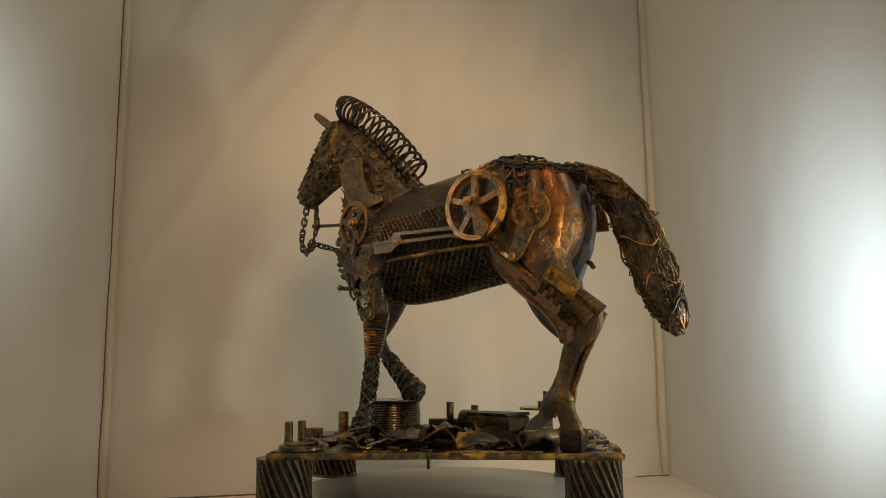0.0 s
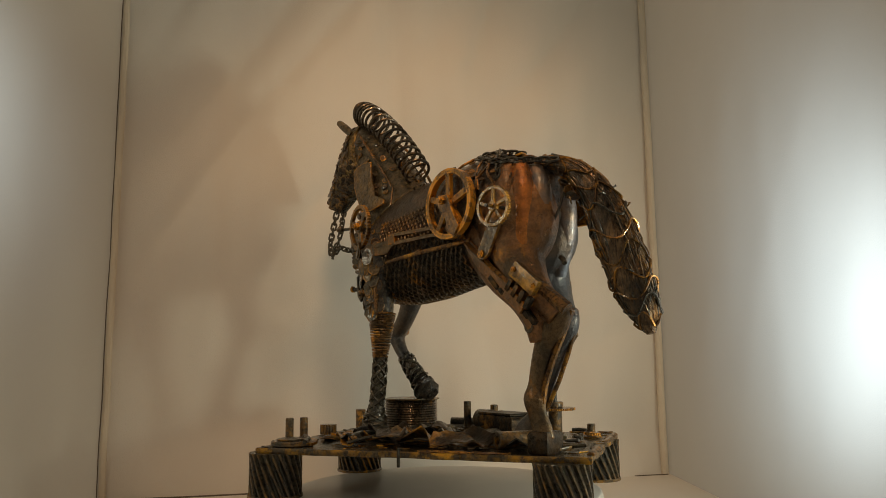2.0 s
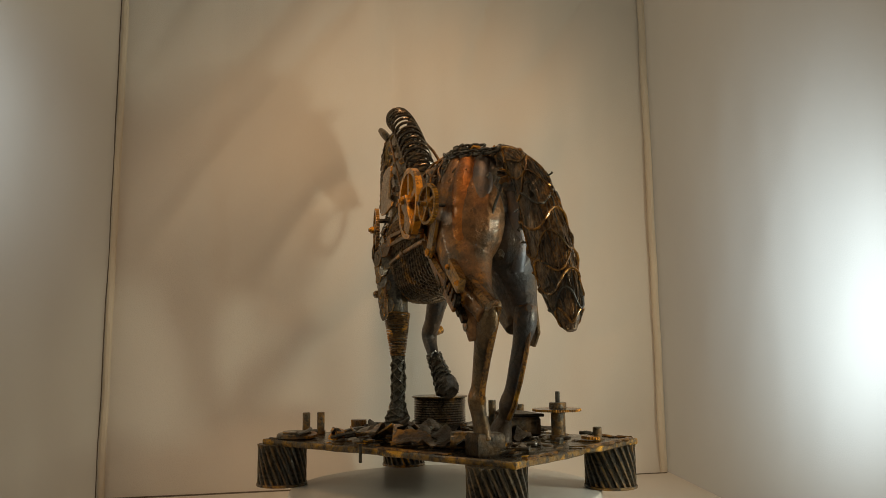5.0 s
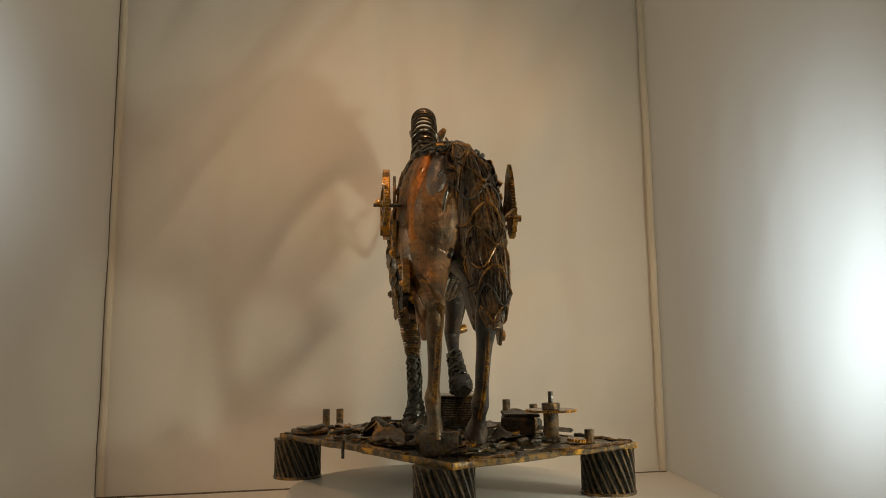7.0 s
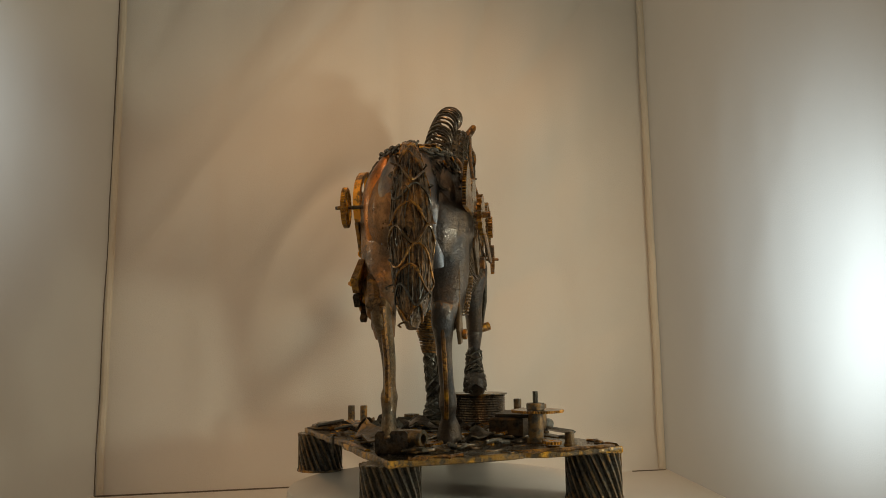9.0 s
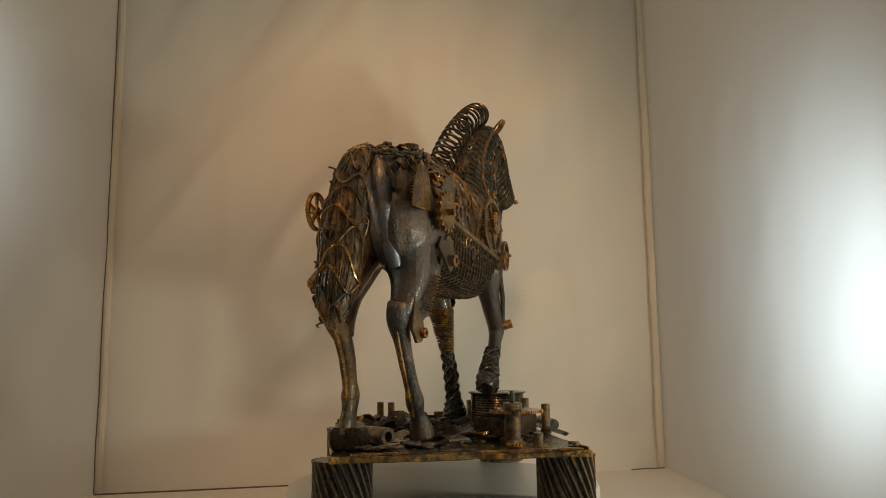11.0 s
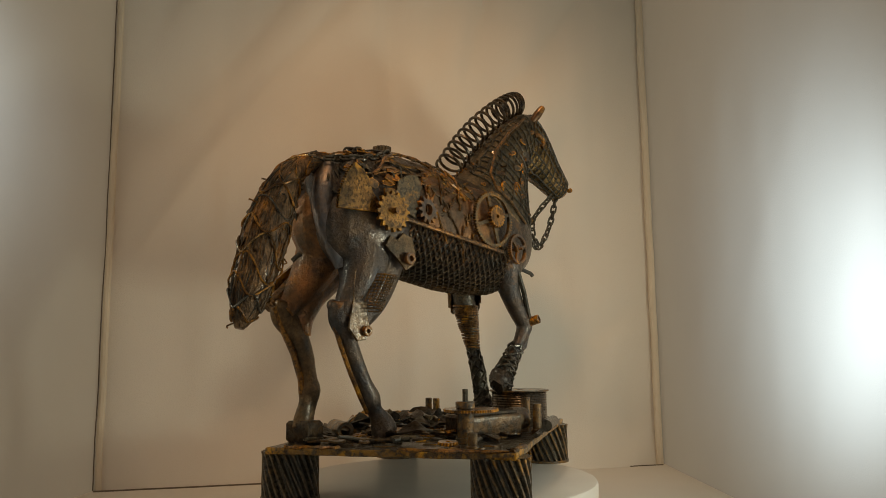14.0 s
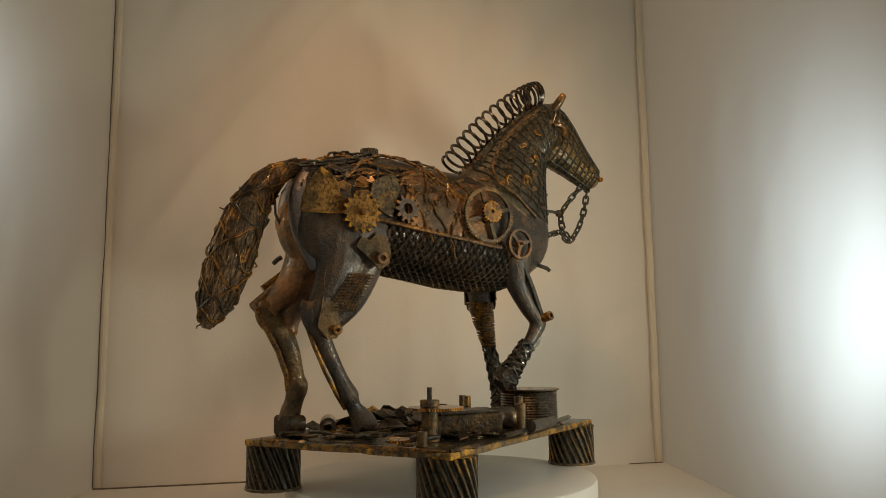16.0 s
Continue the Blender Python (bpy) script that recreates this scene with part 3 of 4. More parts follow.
for x, z in ((0.179, 0.222), (0.173, 0.219), (0.170, 0.212), (0.162, 0.2075), (0.147, 0.197)):
    horse("rivet", drum(0.0012, 0.0006, 10), BLACK, label="dark drilled hole", m=facing(x, 0.0255 + 0.0026 + 0.19 * (0.2105 - z), z))
# slotted connecting link: two rails and two ends
link_top = [(0.159, 0.1576), (0.126, 0.1596), (0.1198, 0.1648), (0.064, 0.1635), (0.031, 0.1555), (0.033, 0.1530), (0.064, 0.1608), (0.117, 0.1622), (0.122, 0.1570), (0.157, 0.1545)]
link_low = [(0.157, 0.1545), (0.122, 0.1570), (0.117, 0.1582), (0.064, 0.1578), (0.033, 0.1520), (0.035, 0.1495), (0.065, 0.1555), (0.117, 0.1552), (0.1257, 0.1488), (0.157, 0.1500)]
flank_plate("link_rail", link_top, 0.0365, 0.0030, RUSTY, "flat slotted connecting link")
flank_plate("link_rail", link_low, 0.0360, 0.0030, RUSTY, "flat slotted connecting link")
flank_plate("link_end", [(0.122, 0.1640), (0.114, 0.1640), (0.113, 0.1565), (0.122, 0.1555)], 0.0362, 0.0034, RUSTY)
bar("gold_rod", [(0.131, 0.0345, 0.1428), (0.085, 0.0375, 0.1452), (0.026, 0.0365, 0.1478)], 0.0017, GOLDWIRE, "yellow rod along the flank")
bar("rod_sleeve", [(0.087, 0.0375, 0.1450), (0.080, 0.0375, 0.1456)], 0.0024, GOLDWIRE)
# thigh rail with comb block
bar("thigh_rail", [(0.031, 0.0365, 0.1470), (0.024, 0.0372, 0.1415), (-0.001, 0.0350, 0.1205), (-0.026, 0.0285, 0.0985)], 0.0022, GOLDWIRE, "square rail down the thigh", 4)
flank_plate("thigh_strip", [(0.034, 0.148), (0.026, 0.1475), (0.000, 0.1225), (-0.024, 0.0985), (-0.019, 0.0925), (0.004, 0.1110), (0.022, 0.1300)], 0.0335, 0.0022, COPPER, "rusty strip along the thigh", slope=-0.05)
for i in range(7):
    x, z = 0.006 - i * 0.0048, 0.1155 - i * 0.0042
    horse("comb_tooth", box(-0.0018, 0, -0.0060, 0.0018, 0.004, 0.0060), IRON, m=Matrix.Translation((x - 0.002, 0.032 - 0.0008 * i, z)) @ Matrix.Rotation(radians(42), 4, "Y"))
comb = horse("bracket", box(-0.013, 0, -0.0055, 0.013, 0.0045, 0.0055), GILT, label="gilded toothed bracket", m=Matrix.Translation((-0.024, 0.0310, 0.1160)) @ Matrix.Rotation(radians(-38), 4, "Y"))
for i in range(4):
    horse("bracket_tooth", box(-0.0017, 0, -0.0045, 0.0017, 0.004, 0.0045), IRON, comb, m=Matrix.Translation((-0.0105 - i * 0.0055, 0.0318, 0.1125 - i * 0.0044)) @ Matrix.Rotation(radians(-38), 4, "Y"))
bolt((-0.0160, 0.0350, 0.1225), 0.0021, 0.0020, BRONZE)
bolt((-0.0330, 0.0350, 0.1100), 0.0021, 0.0020, BRONZE)
bar("shin_pipe", [(-0.024, 0.0245, 0.1130), (-0.046, 0.0175, 0.0945)], 0.0052, BRONZE, "bronze pipe above the hock")
bar("tendon_strip", [(-0.0455, 0.0125, 0.0945), (-0.0385, 0.0130, 0.0800), (-0.0285, 0.0135, 0.0620), (-0.0215, 0.0145, 0.0440), (-0.0200, 0.0150, 0.0330)], 0.0022, GOLDWIRE, "gilded strip down the cannon", 6)
horse("hock_disc", drum(0.0042, 0.0022, 20, hole=0.0014), GUN, label="washer on the hock", m=facing(-0.0185, 0.0255, 0.0840))
# right flank
horse("gear", solid_gear(0.0148, 0.0030, 16, 0.0026), GILT, label="gilded spur gear on the haunch", m=facing(0.0146, -0.0450, 0.1612))
bar("gear_axle", [(0.0146, -0.040, 0.1612), (0.0146, -0.0515, 0.1612)], 0.0024, GOLDWIRE, n=12)
horse("star_gear", solid_gear(0.0112, 0.0036, 12, 0.0032, 0.0042), STEEL, label="small star gear with an open hub", m=facing(0.0545, -0.0375, 0.1685, 8))
horse("ring_gear", wheel(0.0235, 0.0030, 60, 0.0014, 0.15, 4, 0.24, 0.13), PLATE, label="large thin spoked gear", m=facing(0.127, -0.0375, 0.1690, 2))
horse("pinion", solid_gear(0.0092, 0.0034, 20, 0.0013, 0.0016), BRONZE, label="small pinion on the large gear", m=facing(0.1285, -0.0402, 0.1715, 2))
horse("spoked_gear", wheel(0.0128, 0.0028, 44, 0.0005, 0.18, 3, 0.25, 0.22, 0.0012), STEEL, label="small three-spoked gear", m=facing(0.1560, -0.0385, 0.1470, 8))


def sector(r, a0, a1, teeth, thick):
    n = teeth * 4
    rim = []
    for i in range(n + 1):
        a = radians(a0 + (a1 - a0) * i / n)
        q = r - (0.0014 if i % 4 >= 2 else 0)
        rim.append((q * math.cos(a), q * math.sin(a)))
    inner = [(r * u, r * v) for u, v in ((-0.12, 0.0), (-0.07, 0.10), (-0.22, 0.18), (-0.35, 0.32), (-0.40, 0.50), (-0.52, 0.64))]
    return slab(rim + inner, thick, 0.0003)


flank = sector(0.0455, 133, 181, 17, 0.0026)
flank.v = [Vector((0.0165 + p.x, -0.0372 - p.z, 0.1605 + p.y)) for p in flank.v]
horse("gear_sector", flank, GILT, label="broken toothed gear sector on the rump")
flank_plate("cam_plate", [(0.0120, 0.1375), (0.0165, 0.1450), (0.0230, 0.1425), (0.0285, 0.1480), (0.0370, 0.1450), (0.0405, 0.1330), (0.0385, 0.1250), (0.0310, 0.1205), (0.0245, 0.1270)], -0.0385, 0.0018, RUSTY, "notched steel cam plate")
horse("cam_boss", drum(0.0045, 0.0036, 20, hole=0.0022), STEEL, label="hollow boss", m=facing(0.0320, -0.0415, 0.1290))
flank_plate("side_plate", [(0.0264, 0.1875), (0.036, 0.1925), (0.0448, 0.1936), (0.0495, 0.1850), (0.0471, 0.1764), (0.0425, 0.1605), (0.0330, 0.1650), (0.0241, 0.1766)], -0.0352, 0.0024, PLATE, "angled bronze side plate")
bar("flank_rod", [(0.028, -0.0440, 0.1575), (0.137, -0.0385, 0.1430)], 0.0017, BRONZE, "long rod along the flank")
bar("pivot", [(0.168, 0.012, 0.186), (0.168, 0.0375, 0.186)], 0.0020, GUN)
flank_plate("shin_plate", [(-0.0085, 0.1180), (-0.0060, 0.1265), (-0.0020, 0.1280), (0.0015, 0.1240), (0.0012, 0.1060), (0.0020, 0.0880), (0.0050, 0.0770), (0.0010, 0.0710), (-0.0060, 0.0700), (-0.0135, 0.0790), (-0.0105, 0.0966)], -0.0300, 0.0022, RUSTY, "pierced bronze shin plate")
horse("shin_boss", drum(0.0036, 0.0030, 16, hole=0.0016), RUSTY, m=facing(0.0008, -0.0325, 0.0770))
bar("tendon_rod", [(-0.0200, -0.0215, 0.086), (-0.0128, -0.0215, 0.067), (-0.0035, -0.021, 0.047), (0.006, -0.020, 0.030), (0.013, -0.0185, 0.020)], 0.0017, GOLDWIRE, "gilded rod behind the cannon")
horse("knee_pipe", drum(0.0040, 0.0125, 18, hole=0.0022), BRONZE, label="short pipe stub at the knee", m=Matrix.Translation((0.1865, -0.0200, 0.0862)) @ Matrix.Rotation(radians(72), 4, "X") @ Matrix.Rotation(radians(20), 4, "Y"))
bar("shoulder_bar", [(0.160, -0.031, 0.140), (0.174, -0.029, 0.112), (0.186, -0.024, 0.090)], 0.0022, GUN, "bar along the foreleg")
flank_plate("cannon_plate", [(0.190, 0.0830), (0.186, 0.0840), (0.180, 0.0680), (0.168, 0.0580), (0.170, 0.0560), (0.184, 0.0650)], -0.0205, 0.0020, STEEL, "curved plate on the cannon")


def surface(rows, s, a, out=0.0, power=0.9):
    """A point on a loft: s along its rows, a in degrees round it."""
    f = min(max(s, 0), 0.9999) * (len(rows) - 1)
    k = int(f)
    t = f - k
    (a0, b0, w0), (a1, b1, w1) = rows[k], rows[k + 1]
    up, lo, wd = Vector(a0).lerp(Vector(a1), t), Vector(b0).lerp(Vector(b1), t), w0 + (w1 - w0) * t
    c, h = (up + lo) / 2, (up - lo) / 2
    q = radians(a)
    h = h * (1 + out / h.length)
    return c + h * math.copysign(abs(math.cos(q)) ** power, math.cos(q)) + Vector((0, (wd + out) * math.copysign(abs(math.sin(q)) ** power, math.sin(q)), 0))


NECK = [((0.118, 0, 0.206), (0.203, 0, 0.150), 0.029), ((0.133, 0, 0.2195), (0.207, 0, 0.172), 0.025), ((0.1455, 0, 0.2345), (0.207, 0, 0.192), 0.0205), ((0.1615, 0, 0.2510), (0.207, 0, 0.212), 0.0175),
        ((0.1825, 0, 0.2690), (0.209, 0, 0.230), 0.0155), ((0.2045, 0, 0.2835), (0.217, 0, 0.243), 0.0140)]
SKULL = [((0.010, 0, 0.286), (-0.006, 0, 0.238), 0.0150), ((0.021, 0, 0.278), (0.000, 0, 0.230), 0.0165), ((0.031, 0, 0.265), (0.013, 0, 0.225), 0.0150),
         ((0.042, 0, 0.248), (0.028, 0, 0.218), 0.0122), ((0.051, 0, 0.236), (0.040, 0, 0.212), 0.0108), ((0.057, 0, 0.228), (0.047, 0, 0.209), 0.0100)]


def net(rows, hoops, bars, a0, a1, wire, m=None, s0=0.0, s1=1.0, out=0.0006):
    s = Shape()
    for i in range(hoops):
        f = s0 + (s1 - s0) * i / (hoops - 1)
        s.join(tube([surface(rows, f + random.uniform(-0.008, 0.008), a0 + (a1 - a0) * k / 14, out) for k in range(15)], wire, 5))
    for i in range(bars):
        a = a0 + (a1 - a0) * i / max(bars - 1, 1)
        s.join(tube([surface(rows, s0 + (s1 - s0) * k / 16, a + random.uniform(-3, 3), out) for k in range(17)], wire, 5))
    return s


horse("wire_grid", net(SKULL, 13, 10, 185, 372, 0.0007), GUN, head_ob, "welded wire grid over the head", HEAD)
horse("wire_grid", net(NECK, 14, 10, 200, 335, 0.0006, s0=0.12), GUN, label="welded wire grid over the neck")
# crumpled scales on the left cheek and nose
for i in range(240):
    f, a = random.uniform(0.0, 0.99), random.uniform(2, 180)
    p = HEAD @ surface(SKULL, f, a, -0.0001)
    nrm = (p - HEAD @ surface(SKULL, f, a, -0.004)).normalized()
    r = random.uniform(0.0022, 0.0042)
    out = [(r * random.uniform(0.7, 1.1) * math.cos(k * 1.047), r * random.uniform(0.6, 1.0) * math.sin(k * 1.047)) for k in range(6)]
    horse("scale", slab(out, 0.0009, 0.0003), random.choice((GUN, BLACK, IRON)), head_ob, m=Matrix.Translation(p) @ (nrm + Vector((random.uniform(-0.14, 0.14), 0, random.uniform(-0.14, 0.14)))).to_track_quat("Z", "Y").to_matrix().to_4x4())
bar("throat_rod", [(0.201, 0.0155, 0.2725), (0.177, 0.0185, 0.2485), (0.1385, 0.0225, 0.2080), (0.1335, 0.0285, 0.192)], 0.0011, BRONZE, "thin rod down the neck")
bar("neck_strip", [(0.196, -0.0155, 0.274), (0.1717, -0.0185, 0.2560), (0.1500, -0.0215, 0.2340), (0.1385, -0.0255, 0.2116), (0.1425, -0.0290, 0.1990), (0.1600, -0.0285, 0.1905), (0.1810, -0.0270, 0.1730)], 0.0013, BRONZE, "thin strip framing the neck")
horse("neck_coil", coil([(0.160, -0.0200, 0.222), (0.160, -0.0215, 0.222)], 3, 0.0042, 0.0007), BRONZE, label="flat wire spiral")
horse("neck_gear", wheel(0.0062, 0.0016, 24, 0.0004, 0.2, 4, 0.25, 0.16), BRONZE, label="tiny spoked gear", m=facing(0.176, -0.0225, 0.2040, 18))
horse("neck_gear", wheel(0.0052, 0.0016, 0, 0.0, 0.25, 3, 0.3, 0.2), BRONZE, label="tiny spoked gear", m=facing(0.158, -0.0235, 0.2030, 18))
bar("eye_ring", [HEAD @ Vector((0.006 + 0.0068 * math.cos(q), -0.0168, 0.2560 + 0.0062 * math.sin(q))) for q in (radians(k) for k in range(-50, 140, 15))], 0.0022, GOLDWIRE, "gilded half ring round the eye", parent=head_ob)
horse("eye", ball(HEAD @ Vector((0.006, -0.0145, 0.2545)), (0.0028, 0.0022, 0.0028), 10), BLACK, head_ob, "dark eye")
horse("muzzle_bolt", drum(0.0022, 0.004, 12, hole=0.001), BRONZE, head_ob, m=HEAD @ facing(0.0545, -0.0095, 0.2165))
bar("ear_loop", [(0.196, 0.004, 0.279), (0.203, 0.006, 0.2845), (0.212, 0.007, 0.286), (0.2185, 0.009, 0.2800), (0.219, 0.0095, 0.2750)], 0.0009, BRONZE, "wire loop behind the ear")

# rough welded fringe along the crest and leaf plates on the neck
for i in range(40):
    f = random.uniform(0.02, 0.95)
    p = surface(NECK, f, random.uniform(-28, 28), 0.0002)
    d = Vector((random.uniform(-0.8, 0.3), random.uniform(-0.7, 0.7), random.uniform(0.2, 1.0))).normalized() * random.uniform(0.002, 0.0045)
    bar("crest_twig", [p, p + d * 0.6 + Vector((random.uniform(-1, 1), random.uniform(-1, 1), 0)) * 0.0012, p + d], [0.0011, 0.0009, 0.0004], random.choice((GUN, BLACK, BRONZE)), n=5)
for i in range(96):
    f, a = random.uniform(0.03, 0.97), random.choice((random.uniform(30, 165), random.uniform(40, 150), random.uniform(210, 325)))
    p = surface(NECK, f, a, 0.0004)
    nrm = (p - surface(NECK, f, a, -0.006)).normalized()
    r = random.uniform(0.0025, 0.0052)
    out = [(r * random.uniform(0.6, 1.1) * math.cos(k * 0.898), r * 0.7 * random.uniform(0.6, 1.1) * math.sin(k * 0.898)) for k in range(7)]
    horse("neck_scale", slab(out, 0.0010, 0.0003), random.choice((GUN, BLACK, GUN, BRONZE)), m=Matrix.Translation(p) @ (nrm + Vector((random.uniform(-0.35, 0.35), 0, random.uniform(-0.35, 0.35)))).to_track_quat("Z", "Y").to_matrix().to_4x4())

# bridle chain
def chain(name, path, label):
    ob = tagged(new(name), "")
    ob.parent = sculpture
    pts = [Vector(p[:3]) for p in smooth_path(path, 12)]
    total = sum((b - a).length for a, b in zip(pts, pts[1:]))
    pitch, run, nxt, flip = 0.0058, 0.0, 0.0, 0
    one = tube([((0.0019 if math.cos(q) > 0 else -0.0019) + 0.0021 * math.cos(q), 0.0023 * math.sin(q), 0) for q in (2 * math.pi * k / 16 for k in range(16))], 0.00095, 6, closed=True)
    me = mesh_of("chain_link", one.v, one.f, GUN)
    for a, b in zip(pts, pts[1:]):
        d = (b - a)
        while run <= nxt < run + d.length:
            p = a + d * ((nxt - run) / d.length)
            link = new("chain_link", me)
            link.parent = ob
            link.matrix_local = HM @ Matrix.Translation(p) @ d.to_track_quat("X", "Z").to_matrix().to_4x4() @ Matrix.Rotation(radians(45 + 90 * (flip % 2) + random.uniform(-14, 14)), 4, "X")
            flip += 1
            nxt += pitch
        run += d.length
    ob["label"] = label
    return ob


chain("bridle_chain", [(0.26, 0.001, 0.211), (0.2595, 0.0055, 0.192), (0.256, 0.011, 0.174), (0.247, 0.014, 0.162), (0.237, 0.014, 0.169), (0.227, 0.012, 0.167), (0.208, 0.009, 0.161)], "small steel bridle chain")
chain("bridle_chain", [(0.25, -0.001, 0.21), (0.243, 0.0055, 0.199), (0.237, 0.011, 0.187), (0.2385, 0.013, 0.175), (0.245, 0.014, 0.165)], "small steel bridle chain")
bar("chest_pin", [(0.198, 0.004, 0.1860), (0.2200, 0.006, 0.1865), (0.2370, 0.012, 0.1870)], 0.0015, GUN, "pin holding the chain")
bolt((0.233, 0.012, 0.1868), 0.0034, 0.0045, GUN, up=(1, 0.2, 0))
# chest and shoulder fittings
bolt((0.1605, 0.0375, 0.1190), 0.0036, 0.0030, GUN)
bar("chest_pin", [(0.178, 0.022, 0.124), (0.191, 0.027, 0.1255)], 0.0018, GUN, "short pin on the shoulder")
bolt((0.190, 0.027, 0.1255), 0.0030, 0.0022, GUN, up=(1, 0.3, 0))
bar("buckle", [(0.178, 0.031, 0.135), (0.172, 0.034, 0.118), (0.168, 0.034, 0.1135), (0.1655, 0.034, 0.117), (0.172, 0.0325, 0.135)], 0.0012, GUN, "bent wire buckle")
bar("fore_rod", [(0.146, 0.0355, 0.140), (0.1465, 0.0340, 0.101)], 0.0018, BRONZE, "rod behind the shoulder")
bar("chest_hook", [(0.190, -0.014, 0.134), (0.199, -0.016, 0.131), (0.2015, -0.016, 0.129)], 0.0018, GUN, "hook on the chest")
for i in range(95):
    a, x = random.uniform(35, 165), random.uniform(0.142, 0.203)
    p = skin(x, a, 0.0008)
    if p.z > 0.178 and x < 0.165:
        continue
    nrm = (p - skin(x, a, -0.01)).normalized()
    r = random.uniform(0.0028, 0.0060)
    out = [(r * random.uniform(0.7, 1.1) * math.cos(k * 0.898), r * 0.75 * random.uniform(0.7, 1.1) * math.sin(k * 0.898)) for k in range(7)]
    horse("leaf_plate", slab(out, 0.0011, 0.0003), random.choice((GUN, GUN, BLACK, PLATE)), m=Matrix.Translation(p) @ (nrm + Vector((random.uniform(-0.4, 0.4), 0, random.uniform(-0.4, 0.4)))).to_track_quat("Z", "Y").to_matrix().to_4x4())
for i in range(80):
    z = random.uniform(0.101, 0.158)
    q = random.uniform(-0.6, 2.6)
    c, r = Vector((0.1550, 0.0235, z)), 0.0112 + 0.0060 * (z - 0.103) / 0.042
    d = Vector((math.cos(q), math.sin(q), 0))
    s = random.uniform(0.0034, 0.0062)
    horse("leaf_plate", slab([(s * math.cos(k * 0.898), s * 1.3 * math.sin(k * 0.898)) for k in range(7)], 0.001, 0.0003), random.choice((GUN, GUN, PLATE)), m=Matrix.Translation(c + d * r) @ (d + Vector((0, 0, random.uniform(-0.2, 0.2)))).to_track_quat("Z", "Y").to_matrix().to_4x4())

# belly net of expanded metal
def expanded(x0, x1, a_of, rows, step, half, wire, out):
    """Expanded metal on the trunk: waved strands whose crests meet those of the next row."""
    s = Shape()
    count = int((x1 - x0) / step)
    for j in range(rows):
        pts = []
        for i in range(count + 1):
            up = (1 if (i + j) % 2 else -1) * half
            pts.append(skin(x0 + (x1 - x0) * i / count, a_of((j + up) / (rows - 1)), out + (0.0005 if (i + j) % 2 else 0.0)))
        s.join(tube(pts, wire, 4))
    return s


horse("belly_mesh", expanded(0.040, 0.170, lambda f: 97 + 160 * f, 26, 0.0030, 0.44, 0.00105, 0.0012), NETTING, label="expanded-metal mesh round the belly")
horse("side_mesh", expanded(0.064, 0.142, lambda f: 73 + 22 * f, 7, 0.0022, 0.46, 0.0009, 0.0013), NETTING, label="expanded-metal mesh on the side")


# copper sheet and scraps on the right side of the barrel
sheet_rows = []
for i in range(19):
    x = 0.056 + 0.076 * i / 18
    edge = [skin(x, 258 + 56 * j / 10, 0.0016) for j in range(11)]
    back = [skin(x, 258 + 56 * j / 10, 0.0006) for j in range(10, -1, -1)]
    sheet_rows.append(edge + back)
horse("flank_sheet", rings(sheet_rows), COPPER, label="rusty copper sheet along the barrel")
for i in range(17):
    x, a = random.uniform(0.058, 0.118), random.uniform(272, 316)
    dx, da = random.uniform(-0.003, 0.003), random.uniform(-4, 4)
    pts = []
    for j in range(7):
        pts.append(skin(min(max(x, 0.05), 0.13), a, 0.0022 + 0.0006 * random.random()))
        x, a = x + dx + random.uniform(-0.0022, 0.0022), a + da + random.uniform(-4, 4)
    bar("root_wire", [p[:3] for p in smooth_path(pts, 3)], random.uniform(0.0006, 0.0014), random.choice((BRONZE, GILT, GOLDWIRE)), n=6)
for i in range(10):
    x, a = random.uniform(0.060, 0.112), random.uniform(275, 312)
    p = skin(x, a, 0.0018)
    nrm = (p - skin(x, a, -0.01)).normalized()
    r = random.uniform(0.003, 0.006)
    horse("scrap_plate", slab(shard(random, r, r * 0.7), 0.0008, 0.0002), random.choice((COPPER, GUN, BLACK)), m=Matrix.Translation(p) @ (nrm + Vector((random.uniform(-0.1, 0.1), 0, random.uniform(-0.1, 0.1)))).to_track_quat("Z", "Y").to_matrix().to_4x4())
grid = Shape()
for i in range(13):
    z = 0.117 - i * 0.0022
    grid.join(tube([(0.029 - 0.55 * (0.116 - z) - k * 0.0030, -0.0382 + 0.00027 * (k - 4.5) ** 2 + 0.08 * (0.116 - z), z) for k in range(10 - i // 3)], 0.0005, 4))
for i in range(10):
    grid.join(tube([(0.029 - i * 0.0030 - 0.5 * k * 0.0022, -0.0380 + 0.00027 * (i - 4.5) ** 2 + 0.08 * k * 0.0022, 0.1175 - k * 0.0022) for k in range(13 - i // 2)], 0.0005, 4))
horse("shin_grid", grid, BRONZE, label="fine wire grid over the gaskin")

